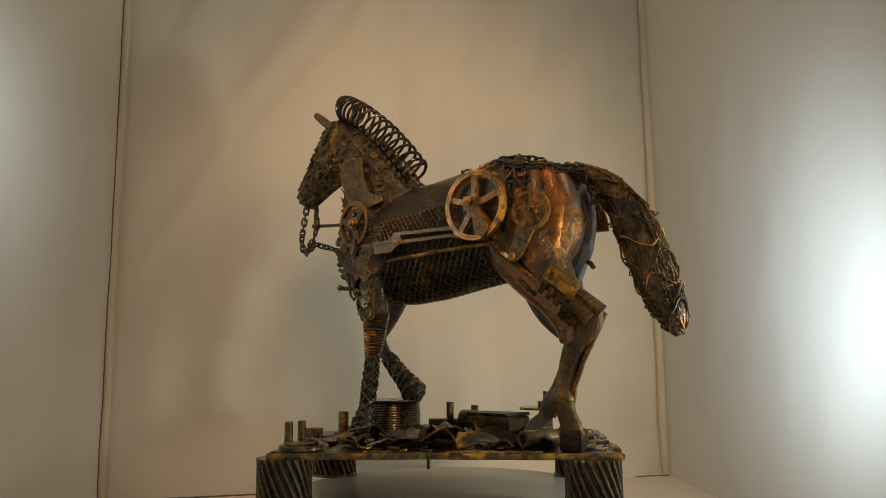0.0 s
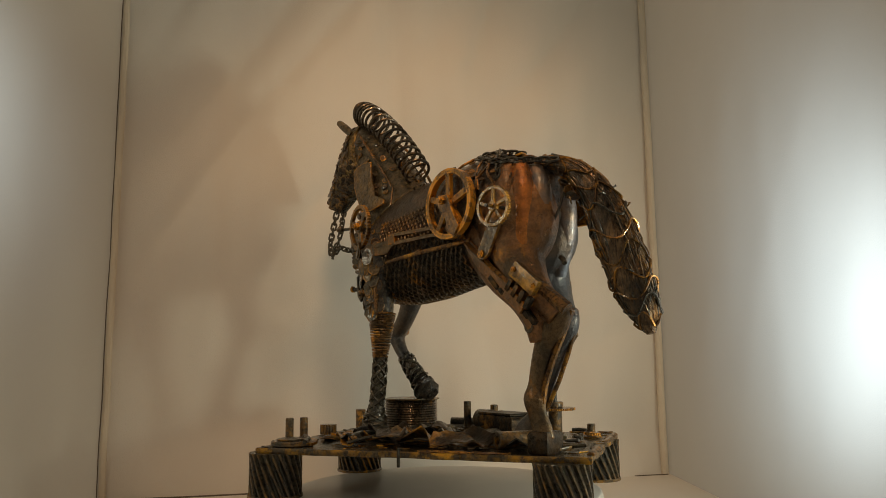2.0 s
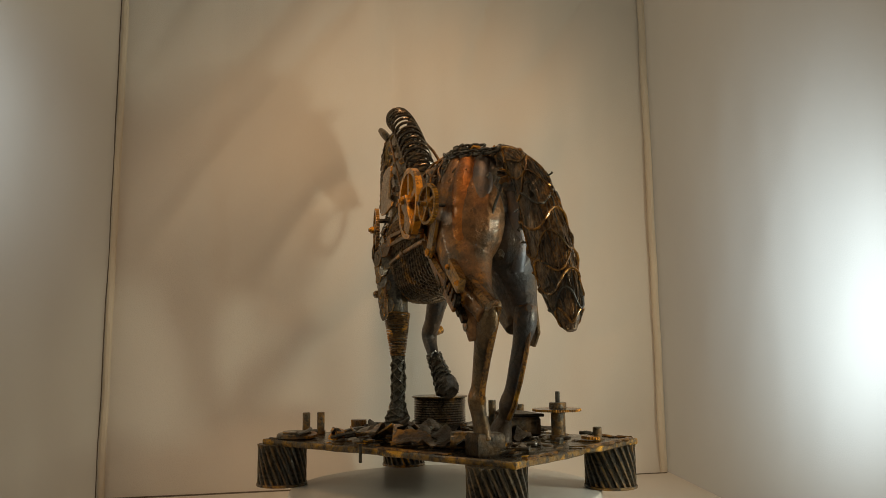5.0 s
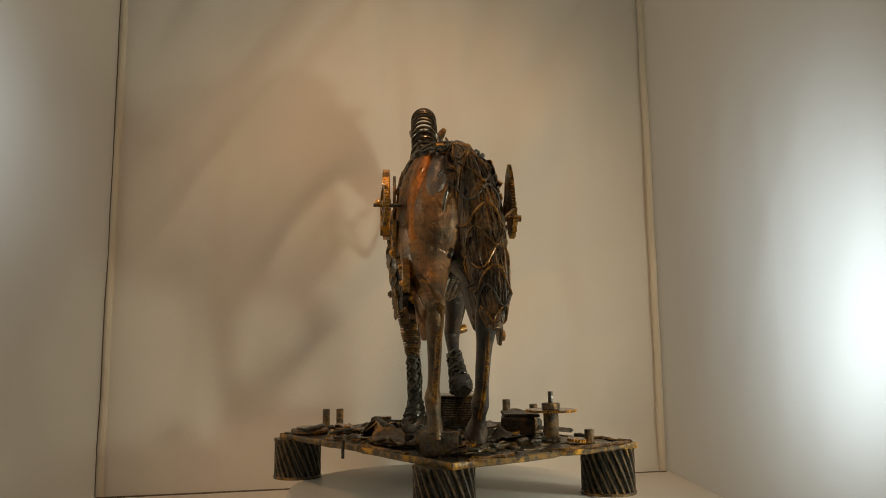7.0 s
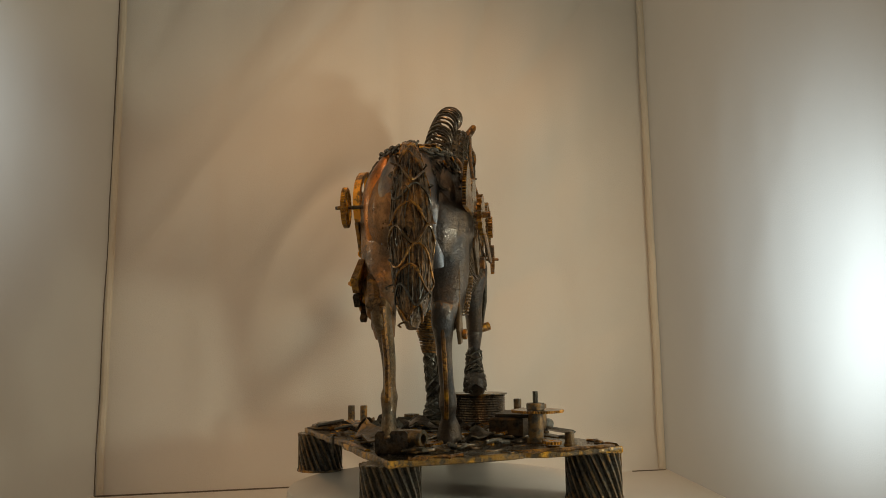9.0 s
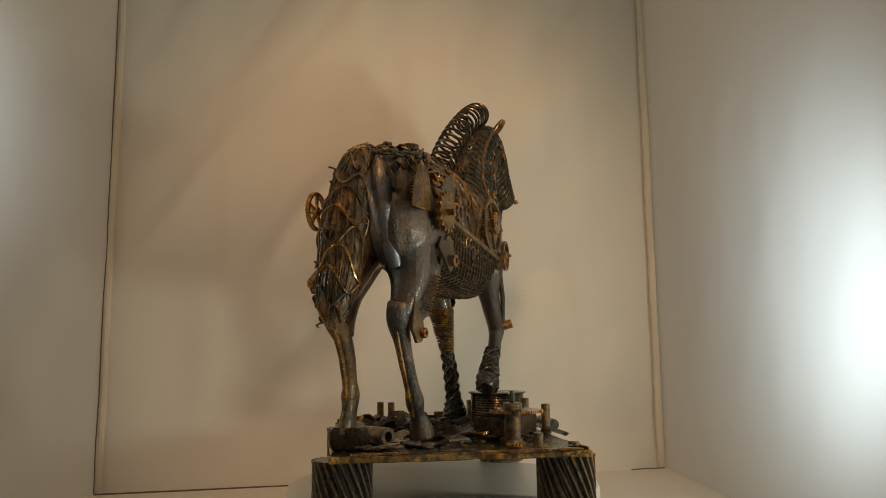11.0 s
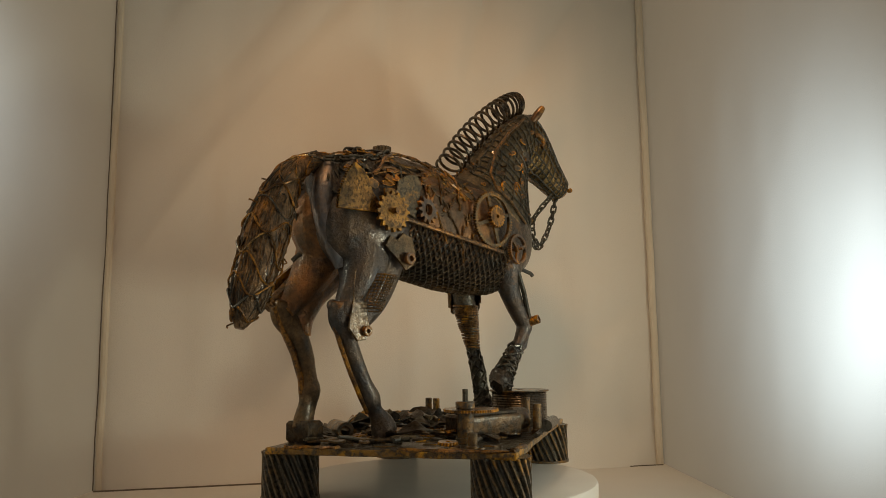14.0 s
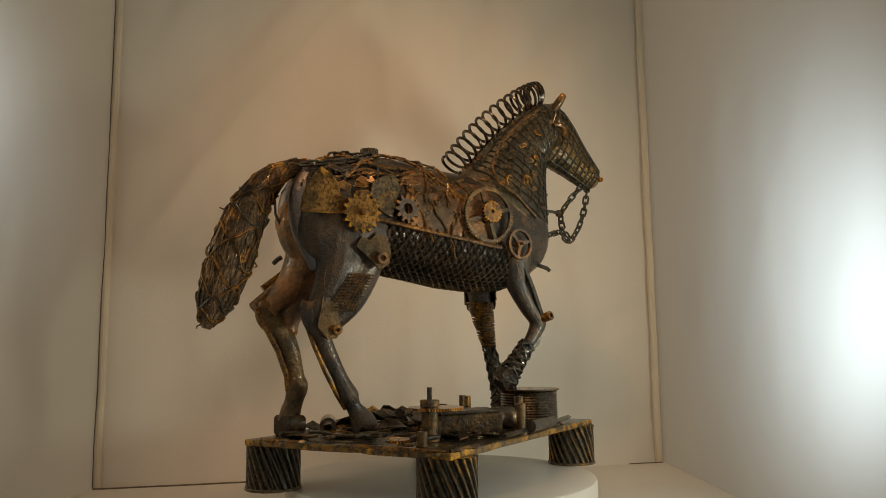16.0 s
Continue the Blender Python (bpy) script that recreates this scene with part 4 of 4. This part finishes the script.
# croup: chains, wires and scraps over the back
for i in range(24):
    x0, a0 = random.uniform(-0.012, 0.075), random.uniform(-82, 80)
    pts, x, a = [], x0, a0
    dx, da = random.uniform(-0.004, 0.006), random.uniform(-9, 9)
    for k in range(9):
        pts.append(skin(min(max(x, -0.022), 0.12), a, 0.0014 + 0.0012 * random.random()))
        x, a = x + dx + random.uniform(-0.002, 0.002), a + da + random.uniform(-3, 3)
    bar("croup_wire", pts, random.uniform(0.0007, 0.0013), random.choice((GUN, BRONZE, BRONZE, GOLDWIRE)), n=5)
for i in range(52):
    x, a = random.uniform(-0.016, 0.058), random.uniform(-84, 80)
    p = skin(x, a, 0.0010)
    nrm = (p - skin(x, a, -0.01)).normalized()
    r = random.uniform(0.0025, 0.0070)
    out = shard(random, r * 1.3, r * 0.6)
    horse("croup_scrap", slab(out, random.uniform(0.0008, 0.0016), 0.0002), random.choice((GUN, BLACK, BRONZE, BRONZE)), m=Matrix.Translation(p) @ (nrm + Vector((random.uniform(-0.4, 0.4), 0, random.uniform(-0.4, 0.4)))).to_track_quat("Z", "Y").to_matrix().to_4x4())
for a0, a1, r in ((-62, -40, 0.0010), (-50, -58, 0.0009), (-36, -66, 0.0011), (-70, -52, 0.0008)):
    pts = [skin(0.012 + 0.100 * k / 9, a0 + (a1 - a0) * k / 9 + 6 * math.sin(k * 1.3 + a0), 0.0016) for k in range(10)]
    bar("back_wire", [p[:3] for p in smooth_path(pts, 3)], r, random.choice((BRONZE, GILT)), "thin wire bent over the back", n=6)
horse("rump_gear", solid_gear(0.0072, 0.0055, 18, 0.0009, 0.002), GUN, label="small spur gear lying on the croup", m=Matrix.Translation((0.037, -0.005, 0.2175)))
chain("croup_chain", [(0.020, 0.012, 0.2155), (0.012, 0.020, 0.2095), (0.006, 0.026, 0.2010), (0.002, 0.031, 0.1920)], "small chain across the croup")
chain("croup_chain", [(0.050, 0.002, 0.2170), (0.034, 0.010, 0.2165), (0.022, 0.004, 0.2170), (0.006, 0.000, 0.2135)], "small chain across the croup")
chain("croup_chain", [(0.034, 0.018, 0.2130), (0.016, 0.024, 0.2060), (-0.002, 0.023, 0.2030), (-0.016, 0.014, 0.2020), (-0.030, 0.006, 0.2010)], "small chain across the croup")
chain("croup_chain", [(0.030, -0.018, 0.2120), (0.014, -0.023, 0.2050), (-0.004, -0.020, 0.2020), (-0.020, -0.011, 0.2010)], "small chain across the croup")
for i in range(34):
    x, side = random.uniform(-0.026, 0.040), random.choice((1, -1))
    p = skin(x, side * random.uniform(36, 66), 0.0012)
    l = random.uniform(0.004, 0.010)
    tip = p + Vector((random.uniform(-0.003, 0.003), side * random.uniform(0.0005, 0.003), -l))
    mid = p.lerp(tip, 0.5) + Vector((random.uniform(-0.002, 0.002), side * 0.0016, 0))
    bar("hanging_wire", [q[:3] for q in smooth_path([p, mid, tip], 3)], random.uniform(0.0006, 0.0013), random.choice((GUN, BLACK, BRONZE, GUN)), n=5)
for i in range(16):
    f = i / 15
    c = Vector((-0.030 - 0.013 * f, random.uniform(-0.005, 0.006), 0.193 - 0.024 * f))
    horse("root_scrap", slab(shard(random, random.uniform(0.003, 0.006), random.uniform(0.002, 0.004)), 0.0010, 0.0002), random.choice((GUN, BLACK, BRONZE)), m=Matrix.Translation(c) @ Matrix.Rotation(random.uniform(0, 6.28), 4, "Z") @ Matrix.Rotation(random.uniform(0.6, 2.4), 4, "X"))
bar("tail_wire", [(-0.026, 0.010, 0.150), (-0.034, 0.008, 0.165), (-0.036, 0.004, 0.178), (-0.030, 0.000, 0.188)], 0.0010, GUN, "loose wire under the tail")
bar("tail_wire", [(-0.030, 0.004, 0.132), (-0.033, 0.004, 0.130), (-0.0355, 0.006, 0.127)], 0.0018, GUN, "stub of wire")

# coil wrap on the left foreleg
WRAP = [(0.1538, 0.0224, 0.1020, 0.0108), (0.1565, 0.0212, 0.0850, 0.0086), (0.1600, 0.0198, 0.0660, 0.0058)]
wrap = Shape()
for i in range(19):
    f = i / 18
    k = 0 if f < 0.5 else 1
    t = f * 2 - k
    p = [a + (b - a) * t for a, b in zip(WRAP[k], WRAP[k + 1])]
    wrap.join(tube([Vector(p[:3]) + Vector((p[3] * math.cos(q), p[3] * math.sin(q), 0.0006 * math.sin(q + i))) for q in (2 * math.pi * j / 20 for j in range(20))], 0.00105, 6, closed=True))
horse("wire_wrap", wrap, BRONZE, label="golden wire wound round the foreleg")


def braid(path, turns, strands, r, mat, parent=None):
    pts = [Vector(p[:3]) for p in smooth_path(path, 14)]
    rad = [p[3] for p in smooth_path(path, 14)]
    for s in range(strands):
        sign = 1 if s % 2 else -1
        line = []
        for i, p in enumerate(pts):
            d = (pts[min(i + 1, len(pts) - 1)] - pts[max(i - 1, 0)]).normalized()
            side = d.cross(Vector((0, 1, 0.01))).normalized()
            top = side.cross(d)
            q = sign * turns * 2 * math.pi * i / len(pts) + 2 * math.pi * s / strands
            line.append(p + (side * math.cos(q) + top * math.sin(q)) * rad[i] * random.uniform(0.95, 1.15))
        bar("braid_wire", line, r * random.uniform(0.7, 1.2), mat, n=5, parent=parent)


braid([(0.160, 0.0197, 0.066, 0.0048), (0.164, 0.0182, 0.046, 0.0056), (0.168, 0.0175, 0.026, 0.0056), (0.171, 0.0174, 0.012, 0.0092), (0.1715, 0.0174, 0.003, 0.0105)], 2.4, 8, 0.0012, GUN)
braid([(0.175, -0.0185, 0.066, 0.0060), (0.164, -0.0195, 0.053, 0.0066), (0.156, -0.021, 0.044, 0.0078), (0.149, -0.022, 0.034, 0.0088)], 1.6, 8, 0.0011, GUN)
horse("hoof", limb([(0.1590, -0.0210, 0.0440, 0.0055), (0.1530, -0.0215, 0.0410, 0.0085), (0.1475, -0.0222, 0.0370, 0.0092), (0.1430, -0.0225, 0.0335, 0.0060)], 11, 3, wobble=0.45), BLACK, label="gnarled dark hoof")
for i in range(26):
    q, h = random.uniform(0, 6.28), random.uniform(0.031, 0.050)
    p = Vector((0.151 + 0.006 * math.cos(q) + (h - 0.034) * 0.4, -0.0215 + 0.006 * math.sin(q), h))
    d = Vector((math.cos(q) - 0.5, math.sin(q), random.uniform(-0.3, 1.0))) * random.uniform(0.002, 0.005)
    bar("hoof_twig", [p, p + d * 0.6 + Vector((0, 0, 0.001)), p + d], [0.0009, 0.0008, 0.0003], GUN, n=5)

# tail strands and binding wires
T = smooth_path(TAIL, 10)


def tail_at(f, q, k=1.0):
    i = min(max(f, 0), 0.9999) * (len(T) - 1)
    j = int(i)
    a, b = T[j], T[j + 1]
    p = [u + (v - u) * (i - j) for u, v in zip(a, b)]
    d = (Vector(b[:3]) - Vector(a[:3])).normalized()
    side = d.cross(Vector((0, 1, 0))).normalized()
    return Vector(p[:3]) + (side * math.cos(q) + Vector((0, 1, 0)) * math.sin(q) * 0.80) * p[3] * k


def husk(f0, f1, q, half, lift, jag):
    """A bundle of flat fibres lying along the tail: ridged, ragged at its lower end, standing off a little there."""
    top, cols = [], 8
    for i in range(7):
        u = i / 6
        row_t, row_l = [], []
        for j in range(cols + 1):
            v = 2 * j / cols - 1
            f = f0 + (f1 - f0) * u * (1 + (jag[j] if u > 0.8 else 0))
            k = 0.86 + lift * u + 0.10 * (1 - v * v) + (0.045 if j % 2 else 0)
            row_t.append(tail_at(f, q + half * v * (1 - 0.15 * u), k))
            row_l.append(tail_at(f, q + half * v * (1 - 0.15 * u), k - 0.06))
        top.append(row_t + row_l[::-1])
    return rings(top)


for row in range(11):
    f0 = 0.03 + 0.078 * row
    for i in range(6):
        q = 1.047 * (i + 0.5 * (row % 2)) + random.uniform(-0.15, 0.15)
        shape = husk(f0, f0 + random.uniform(0.12, 0.16), q, random.uniform(0.50, 0.66), random.uniform(-0.01, 0.07), [random.uniform(-0.2, 0.15) for _ in range(9)])
        horse("fibre_bundle", shape, random.choice((HAIR, HAIR, HAIR, BRONZE)), tail)
for i in range(230):
    q, f0 = random.uniform(0, 6.283), random.uniform(0.02, 0.78)
    f1 = min(f0 + random.uniform(0.10, 0.22), 0.99)
    k = random.uniform(0.98, 1.08)
    tw = random.uniform(-0.3, 0.3)
    pts = [tail_at(f0 + (f1 - f0) * j / 7, q + tw * j / 7 + random.uniform(-0.04, 0.04), k + random.uniform(-0.03, 0.03)) for j in range(8)]
    bar("tail_strand", pts, [random.uniform(0.0003, 0.0006)] * 7 + [0.0002], random.choice((HAIR, HAIR, GUN, BRONZE)), n=5, parent=tail)
# wire netting: waved hoops whose crests meet
for row in range(13):
    f0 = 0.05 + 0.072 * row
    pts = []
    for j in range(49):
        q = 2 * math.pi * j / 48
        wave = math.sin(3 * q + (math.pi if row % 2 else 0) + 0.5 * math.sin(q + row * 2.3))
        pts.append(tail_at(min(f0 + 0.036 * wave + 0.010 * math.sin(q * 2 + row * 1.9), 0.975), q + row * 0.37, 1.10 + 0.05 * math.sin(j * 0.9 + row) + random.uniform(0, 0.03)))
    bar("binding_wire", pts, [random.uniform(0.0006, 0.0010) for _ in pts], (GOLDWIRE, GUN, GOLDWIRE, GILT, GOLDWIRE)[row % 5], n=5, parent=tail)
for i in range(22):
    f, q = random.uniform(0.35, 0.97), random.uniform(0, 6.28)
    p = tail_at(f, q, 1.0)
    o = (p - tail_at(f, q, 0)).normalized()
    d = Vector((random.uniform(-1, 1), random.uniform(-1, 1), random.uniform(-1.4, 0.4))).normalized()
    bar("tail_loop", [p, p + o * 0.002 + d * 0.0015, p + o * 0.0030 + d * 0.0035, p + o * 0.001 + d * 0.0050], 0.0006, random.choice((GUN, BRONZE)), n=5, parent=tail)

# ---- scrap on the base plate ----
spool = horse("wire_spool", drum(0.0250, 0.0016, 40), GUN, label="spool of dark wire under the raised hoof", m=Matrix.Translation((0.1720, -0.0225, 0.0)))
part("spool_flange", drum(0.0252, 0.0013, 40, hole=0.004), GUN, spool, "", HM @ Matrix.Translation((0.1720, -0.0225, 0.0285)))
wind = Shape()
for i in range(13):
    wind.join(tube([(0.1720 + 0.0222 * math.cos(q), -0.0225 + 0.0222 * math.sin(q), 0.0028 + i * 0.00205) for q in (2 * math.pi * j / 36 for j in range(36))], 0.0012, 6, closed=True))
wind.join(drum(0.0219, 0.027, 36), Matrix.Translation((0.1720, -0.0225, 0.001)))
part("winding", wind, SPRINGY, spool, "wound dark wire", HM)


def post(x, y, r, h, label="upright steel pin", mat=None):
    s = drum(r, h, 14, 0.0005)
    s.join(drum(r * 1.25, h * 0.18, 14, 0.0003))
    return horse("pin", s, mat or GUN, label=label, m=Matrix.Translation((x, y, 0)))


post(0.1763, 0.0961, 0.0032, 0.0185)
post(0.1750, 0.0840, 0.0032, 0.0185)
post(0.1990, 0.0130, 0.0044, 0.0205, "barrel-shaped steel pin")
post(0.1377, -0.0590, 0.0033, 0.0265)
post(0.1255, -0.0800, 0.0034, 0.0230)
post(0.0343, -0.1015, 0.0034, 0.0100, "hexagonal stub")
horse("knob", solid_gear(0.0070, 0.0080, 18, 0.0009), GUN, label="knurled knob", m=Matrix.Translation((0.2014, 0.0448, 0.0050)))
shaft = post(0.0518, -0.0778, 0.0056, 0.0210, "turned shaft with a toothed disc")
horse("toothed_disc", solid_gear(0.0190, 0.0018, 60, 0.0007, 0.002), BRONZE, shaft, "thin toothed disc", Matrix.Translation((0.0560, -0.0790, 0.0222)))
horse("collar", drum(0.0068, 0.0050, 10, 0.0006), GUN, shaft, "", Matrix.Translation((0.0518, -0.0778, 0.0232)))
bar("spindle", [(0.0518, -0.0778, 0.026), (0.0518, -0.0778, 0.0365)], 0.0019, GUN, parent=shaft)
motor = horse("motor", box(-0.028, -0.0130, 0.002, 0.022, 0.0130, 0.0165, 0.0018), IRON, label="small flat motor housing", m=Matrix.Translation((0.0920, -0.0600, 0)) @ Matrix.Rotation(radians(-10), 4, "Z"))
horse("motor_cap", drum(0.0085, 0.016, 20, 0.001), GUN, motor, "", Matrix.Translation((0.112, -0.0640, 0.0115)) @ Matrix.Rotation(radians(90), 4, "Y"))
horse("motor_lid", slab([(-0.028, -0.012), (0.018, -0.014), (0.022, 0.010), (-0.020, 0.014)], 0.0024, 0.0006), IRON, motor, "", Matrix.Translation((0.092, -0.060, 0.0165)))
bar("side_pipe", [(0.165, -0.0640, 0.0065), (0.130, -0.0850, 0.0065)], 0.0044, GUN, "short dark pipe", 14)
horse("hoof_block", box(-0.0105, -0.0075, 0, 0.0105, 0.0075, 0.0150, 0.0020), IRON, label="dark steel block under the hoof", m=Matrix.Translation((-0.0190, 0.0125, 0)) @ Matrix.Rotation(radians(-78), 4, "Z"))
horse("tube_stub", drum(0.0062, 0.030, 18, hole=0.0035), GUN, label="open tube lying on the base", m=Matrix.Translation((0.005, -0.004, 0.0070)) @ Matrix.Rotation(radians(70), 4, "Z") @ Matrix.Rotation(radians(90), 4, "Y"))
bar("edge_strip", [(0.2200, -0.0120, 0.0035), (0.1520, -0.0660, 0.0035), (0.0950, -0.1040, 0.0035)], 0.0030, OILY, "bent edge strip", 4, flat=0.6)
disc = drum(0.0160, 0.0042, 30, 0.0009)
disc.join(drum(0.0115, 0.0014, 24, 0.0004), Matrix.Translation((0, 0, 0.0042)))
horse("cover_disc", disc, GUN, label="flat round cover on the plate corner", m=Matrix.Translation((0.150, 0.108, 0)))


def ribbon(path, width, mat):
    """A torn strip of sheet that curls along its way: rows of x, y, z, lean in degrees."""
    rows = smooth_path(path, 5)
    loops = []
    for i, (x, y, z, lean) in enumerate(rows):
        a, b = rows[max(i - 1, 0)], rows[min(i + 1, len(rows) - 1)]
        d = Vector((b[0] - a[0], b[1] - a[1], 0)).normalized()
        side = Vector((-d.y * math.cos(radians(lean)), d.x * math.cos(radians(lean)), math.sin(radians(lean))))
        up = Vector((0, 0, 0.0011))
        w = width * random.uniform(0.85, 1.1) * (0.45 if i in (0, len(rows) - 1) else 1)
        c = Vector((x, y, z + abs(math.sin(radians(lean))) * w))
        sag = Vector((0, 0, -0.0016))
        loops.append([c - side * w, c + sag, c + side * w, c + side * w + up, c + sag + up, c - side * w + up])
    return horse("torn_sheet", rings(loops), mat, label="curled strip of torn dark sheet")


ribbon([(0.150, 0.030, 0.004, 20), (0.125, 0.048, 0.007, -30), (0.098, 0.052, 0.003, 25), (0.075, 0.062, 0.006, 45)], 0.0070, IRON)
ribbon([(0.110, 0.068, 0.003, -35), (0.088, 0.060, 0.008, 20), (0.066, 0.046, 0.005, -40), (0.044, 0.048, 0.003, 10)], 0.0080, GUN)
ribbon([(0.090, 0.020, 0.004, 35), (0.066, 0.028, 0.009, -20), (0.044, 0.020, 0.005, 40), (0.022, 0.026, 0.003, 15)], 0.0070, IRON)
ribbon([(0.050, 0.056, 0.002, 50), (0.036, 0.040, 0.006, 20), (0.016, 0.038, 0.003, -30)], 0.0065, BLACK)
ribbon([(0.020, -0.030, 0.003, -30), (0.040, -0.042, 0.007, 30), (0.064, -0.038, 0.003, -20)], 0.0060, IRON)
ribbon([(0.142, 0.070, 0.002, 20), (0.124, 0.078, 0.004, -25), (0.104, 0.086, 0.002, 20)], 0.0060, PLATE)


def inside(p, margin):
    q = HM @ Vector((p[0], p[1], 0))
    for k in range(4):
        a, b = CORN[k], CORN[(k + 1) % 4]
        e = (b - a).normalized()
        if e.x * (q.y - a.y) - e.y * (q.x - a.x) < margin:
            return False
    return True


rng = random.Random(7)
made = 0
while made < 150:
    x, y = rng.uniform(-0.06, 0.26), rng.uniform(-0.14, 0.14)
    if made % 2:
        x, y = 0.09 + rng.gauss(0, 0.05), 0.03 + rng.gauss(0, 0.035)
    if not inside((x, y), 0.015):
        continue
    made += 1
    kind, turn, z = rng.random(), rng.uniform(0, 360), rng.uniform(0.0, 0.003)
    central = max(0.0, 1 - math.hypot(x - 0.09, y - 0.03) / 0.10)
    z += central * rng.uniform(0, 0.006)
    m = Matrix.Translation((x, y, z)) @ Matrix.Rotation(radians(turn), 4, "Z") @ Matrix.Rotation(radians(rng.uniform(-16, 16) * (0.4 + central)), 4, "X") @ Matrix.Rotation(radians(rng.uniform(-12, 12)), 4, "Y")
    mat = rng.choice((GUN, GUN, BLACK, IRON, PLATE))
    if kind < 0.42:
        l, wd = rng.uniform(0.008, 0.024), rng.uniform(0.004, 0.010)
        out = shard(rng, l, wd * 0.7)
        horse("scrap_plate", slab(out, rng.uniform(0.0008, 0.0018), 0.0003), mat, m=m)
    elif kind < 0.56:
        horse("washer", drum(rng.uniform(0.003, 0.0065), 0.0016, 18, 0.0003, hole=0.0018), mat, m=m @ Matrix.Translation((0, 0, 0.001)))
    elif kind < 0.70:
        l = rng.uniform(0.010, 0.034)
        horse("rod_scrap", tube([(-l / 2, 0, 0.003), (0, rng.uniform(-0.003, 0.003), 0.0035), (l / 2, 0, 0.003)], rng.uniform(0.0011, 0.0026), 8), mat, m=m)
    elif kind < 0.84:
        # torn, curled sheet
        l, wd, n = rng.uniform(0.006, 0.015), rng.uniform(0.004, 0.009), 7
        up, lo = [], []
        for i in range(n):
            u = -l + 2 * l * i / (n - 1)
            hh = 0.0015 + 0.0045 * abs(math.sin(i * 0.75 + turn)) * (0.35 + central)
            up.append([(u, -wd, hh * 0.6), (u, 0, hh + 0.002), (u + 0.002, wd, hh * 0.4), (u + 0.002, wd, hh * 0.4 - 0.0009), (u, 0, hh + 0.001), (u, -wd, hh * 0.6 - 0.0009)])
        horse("torn_sheet", rings(up), mat, m=m)
    elif kind < 0.93:
        horse("nut", drum(rng.uniform(0.0025, 0.004), 0.003, 6, 0.0004, hole=0.0014), mat, m=m @ Matrix.Translation((0, 0, 0.001)))
    else:
        horse("cog", solid_gear(rng.uniform(0.005, 0.010), 0.002, 18, 0.0008, 0.0016), BRONZE, m=m @ Matrix.Translation((0, 0, 0.002)))
# thin flakes and crumbs all over the plate
for i in range(110):
    while True:
        x, y = rng.uniform(-0.07, 0.27), rng.uniform(-0.15, 0.15)
        if inside((x, y), 0.004):
            break
    r = rng.uniform(0.0015, 0.0050)
    horse("flake", slab(shard(rng, r * 1.5, r * 0.7), rng.uniform(0.0005, 0.0014), 0.0002), rng.choice((GUN, PLATE, GUN, GOLDWIRE, GUN, IRON)), m=Matrix.Translation((x, y, -0.0002)) @ Matrix.Rotation(rng.uniform(0, 6.28), 4, "Z") @ Matrix.Rotation(rng.uniform(-0.12, 0.12), 4, "X"))
# yellow drips of weld along the plate's edge
for k, f0, f1 in ((1, 0.55, 0.97), (1, 0.66, 0.90), (1, 0.08, 0.30), (2, 0.02, 0.16), (0, 0.52, 0.78)):
    a, b = CORN[k], CORN[(k + 1) % 4]
    nrm = Vector((b.y - a.y, a.x - b.x)).normalized()
    pts = []
    for i in range(12):
        p = a.lerp(b, f0 + (f1 - f0) * i / 11) - nrm * random.uniform(0.0005, 0.004)
        pts.append((p.x, p.y, PL + random.uniform(0, 0.0006)))
    part("weld_bead", tube(pts, [random.uniform(0.0010, 0.0030) for _ in pts], 6, flat=0.6), GOLDWIRE, sculpture, "yellow weld bead")
for i in range(26):
    q = rng.uniform(0, 6.28)
    x, y = 0.028 + 0.016 * math.cos(q) * rng.uniform(0.6, 1.3), -0.018 + 0.014 * math.sin(q) * rng.uniform(0.6, 1.3)
    horse("flake", slab(shard(rng, rng.uniform(0.003, 0.006), rng.uniform(0.002, 0.004)), 0.0009, 0.0002), rng.choice((GUN, IRON, BLACK)), m=Matrix.Translation((x, y, rng.uniform(0.0005, 0.004))) @ Matrix.Rotation(q, 4, "Z") @ Matrix.Rotation(rng.uniform(-0.7, 0.7), 4, "X"))
bar("edge_peg", [HI @ Vector((-0.0115, -0.0880, PL - 0.010)), HI @ Vector((-0.0115, -0.0880, PL + 0.003))], 0.0012, GUN, "small peg through the plate edge")

motions()
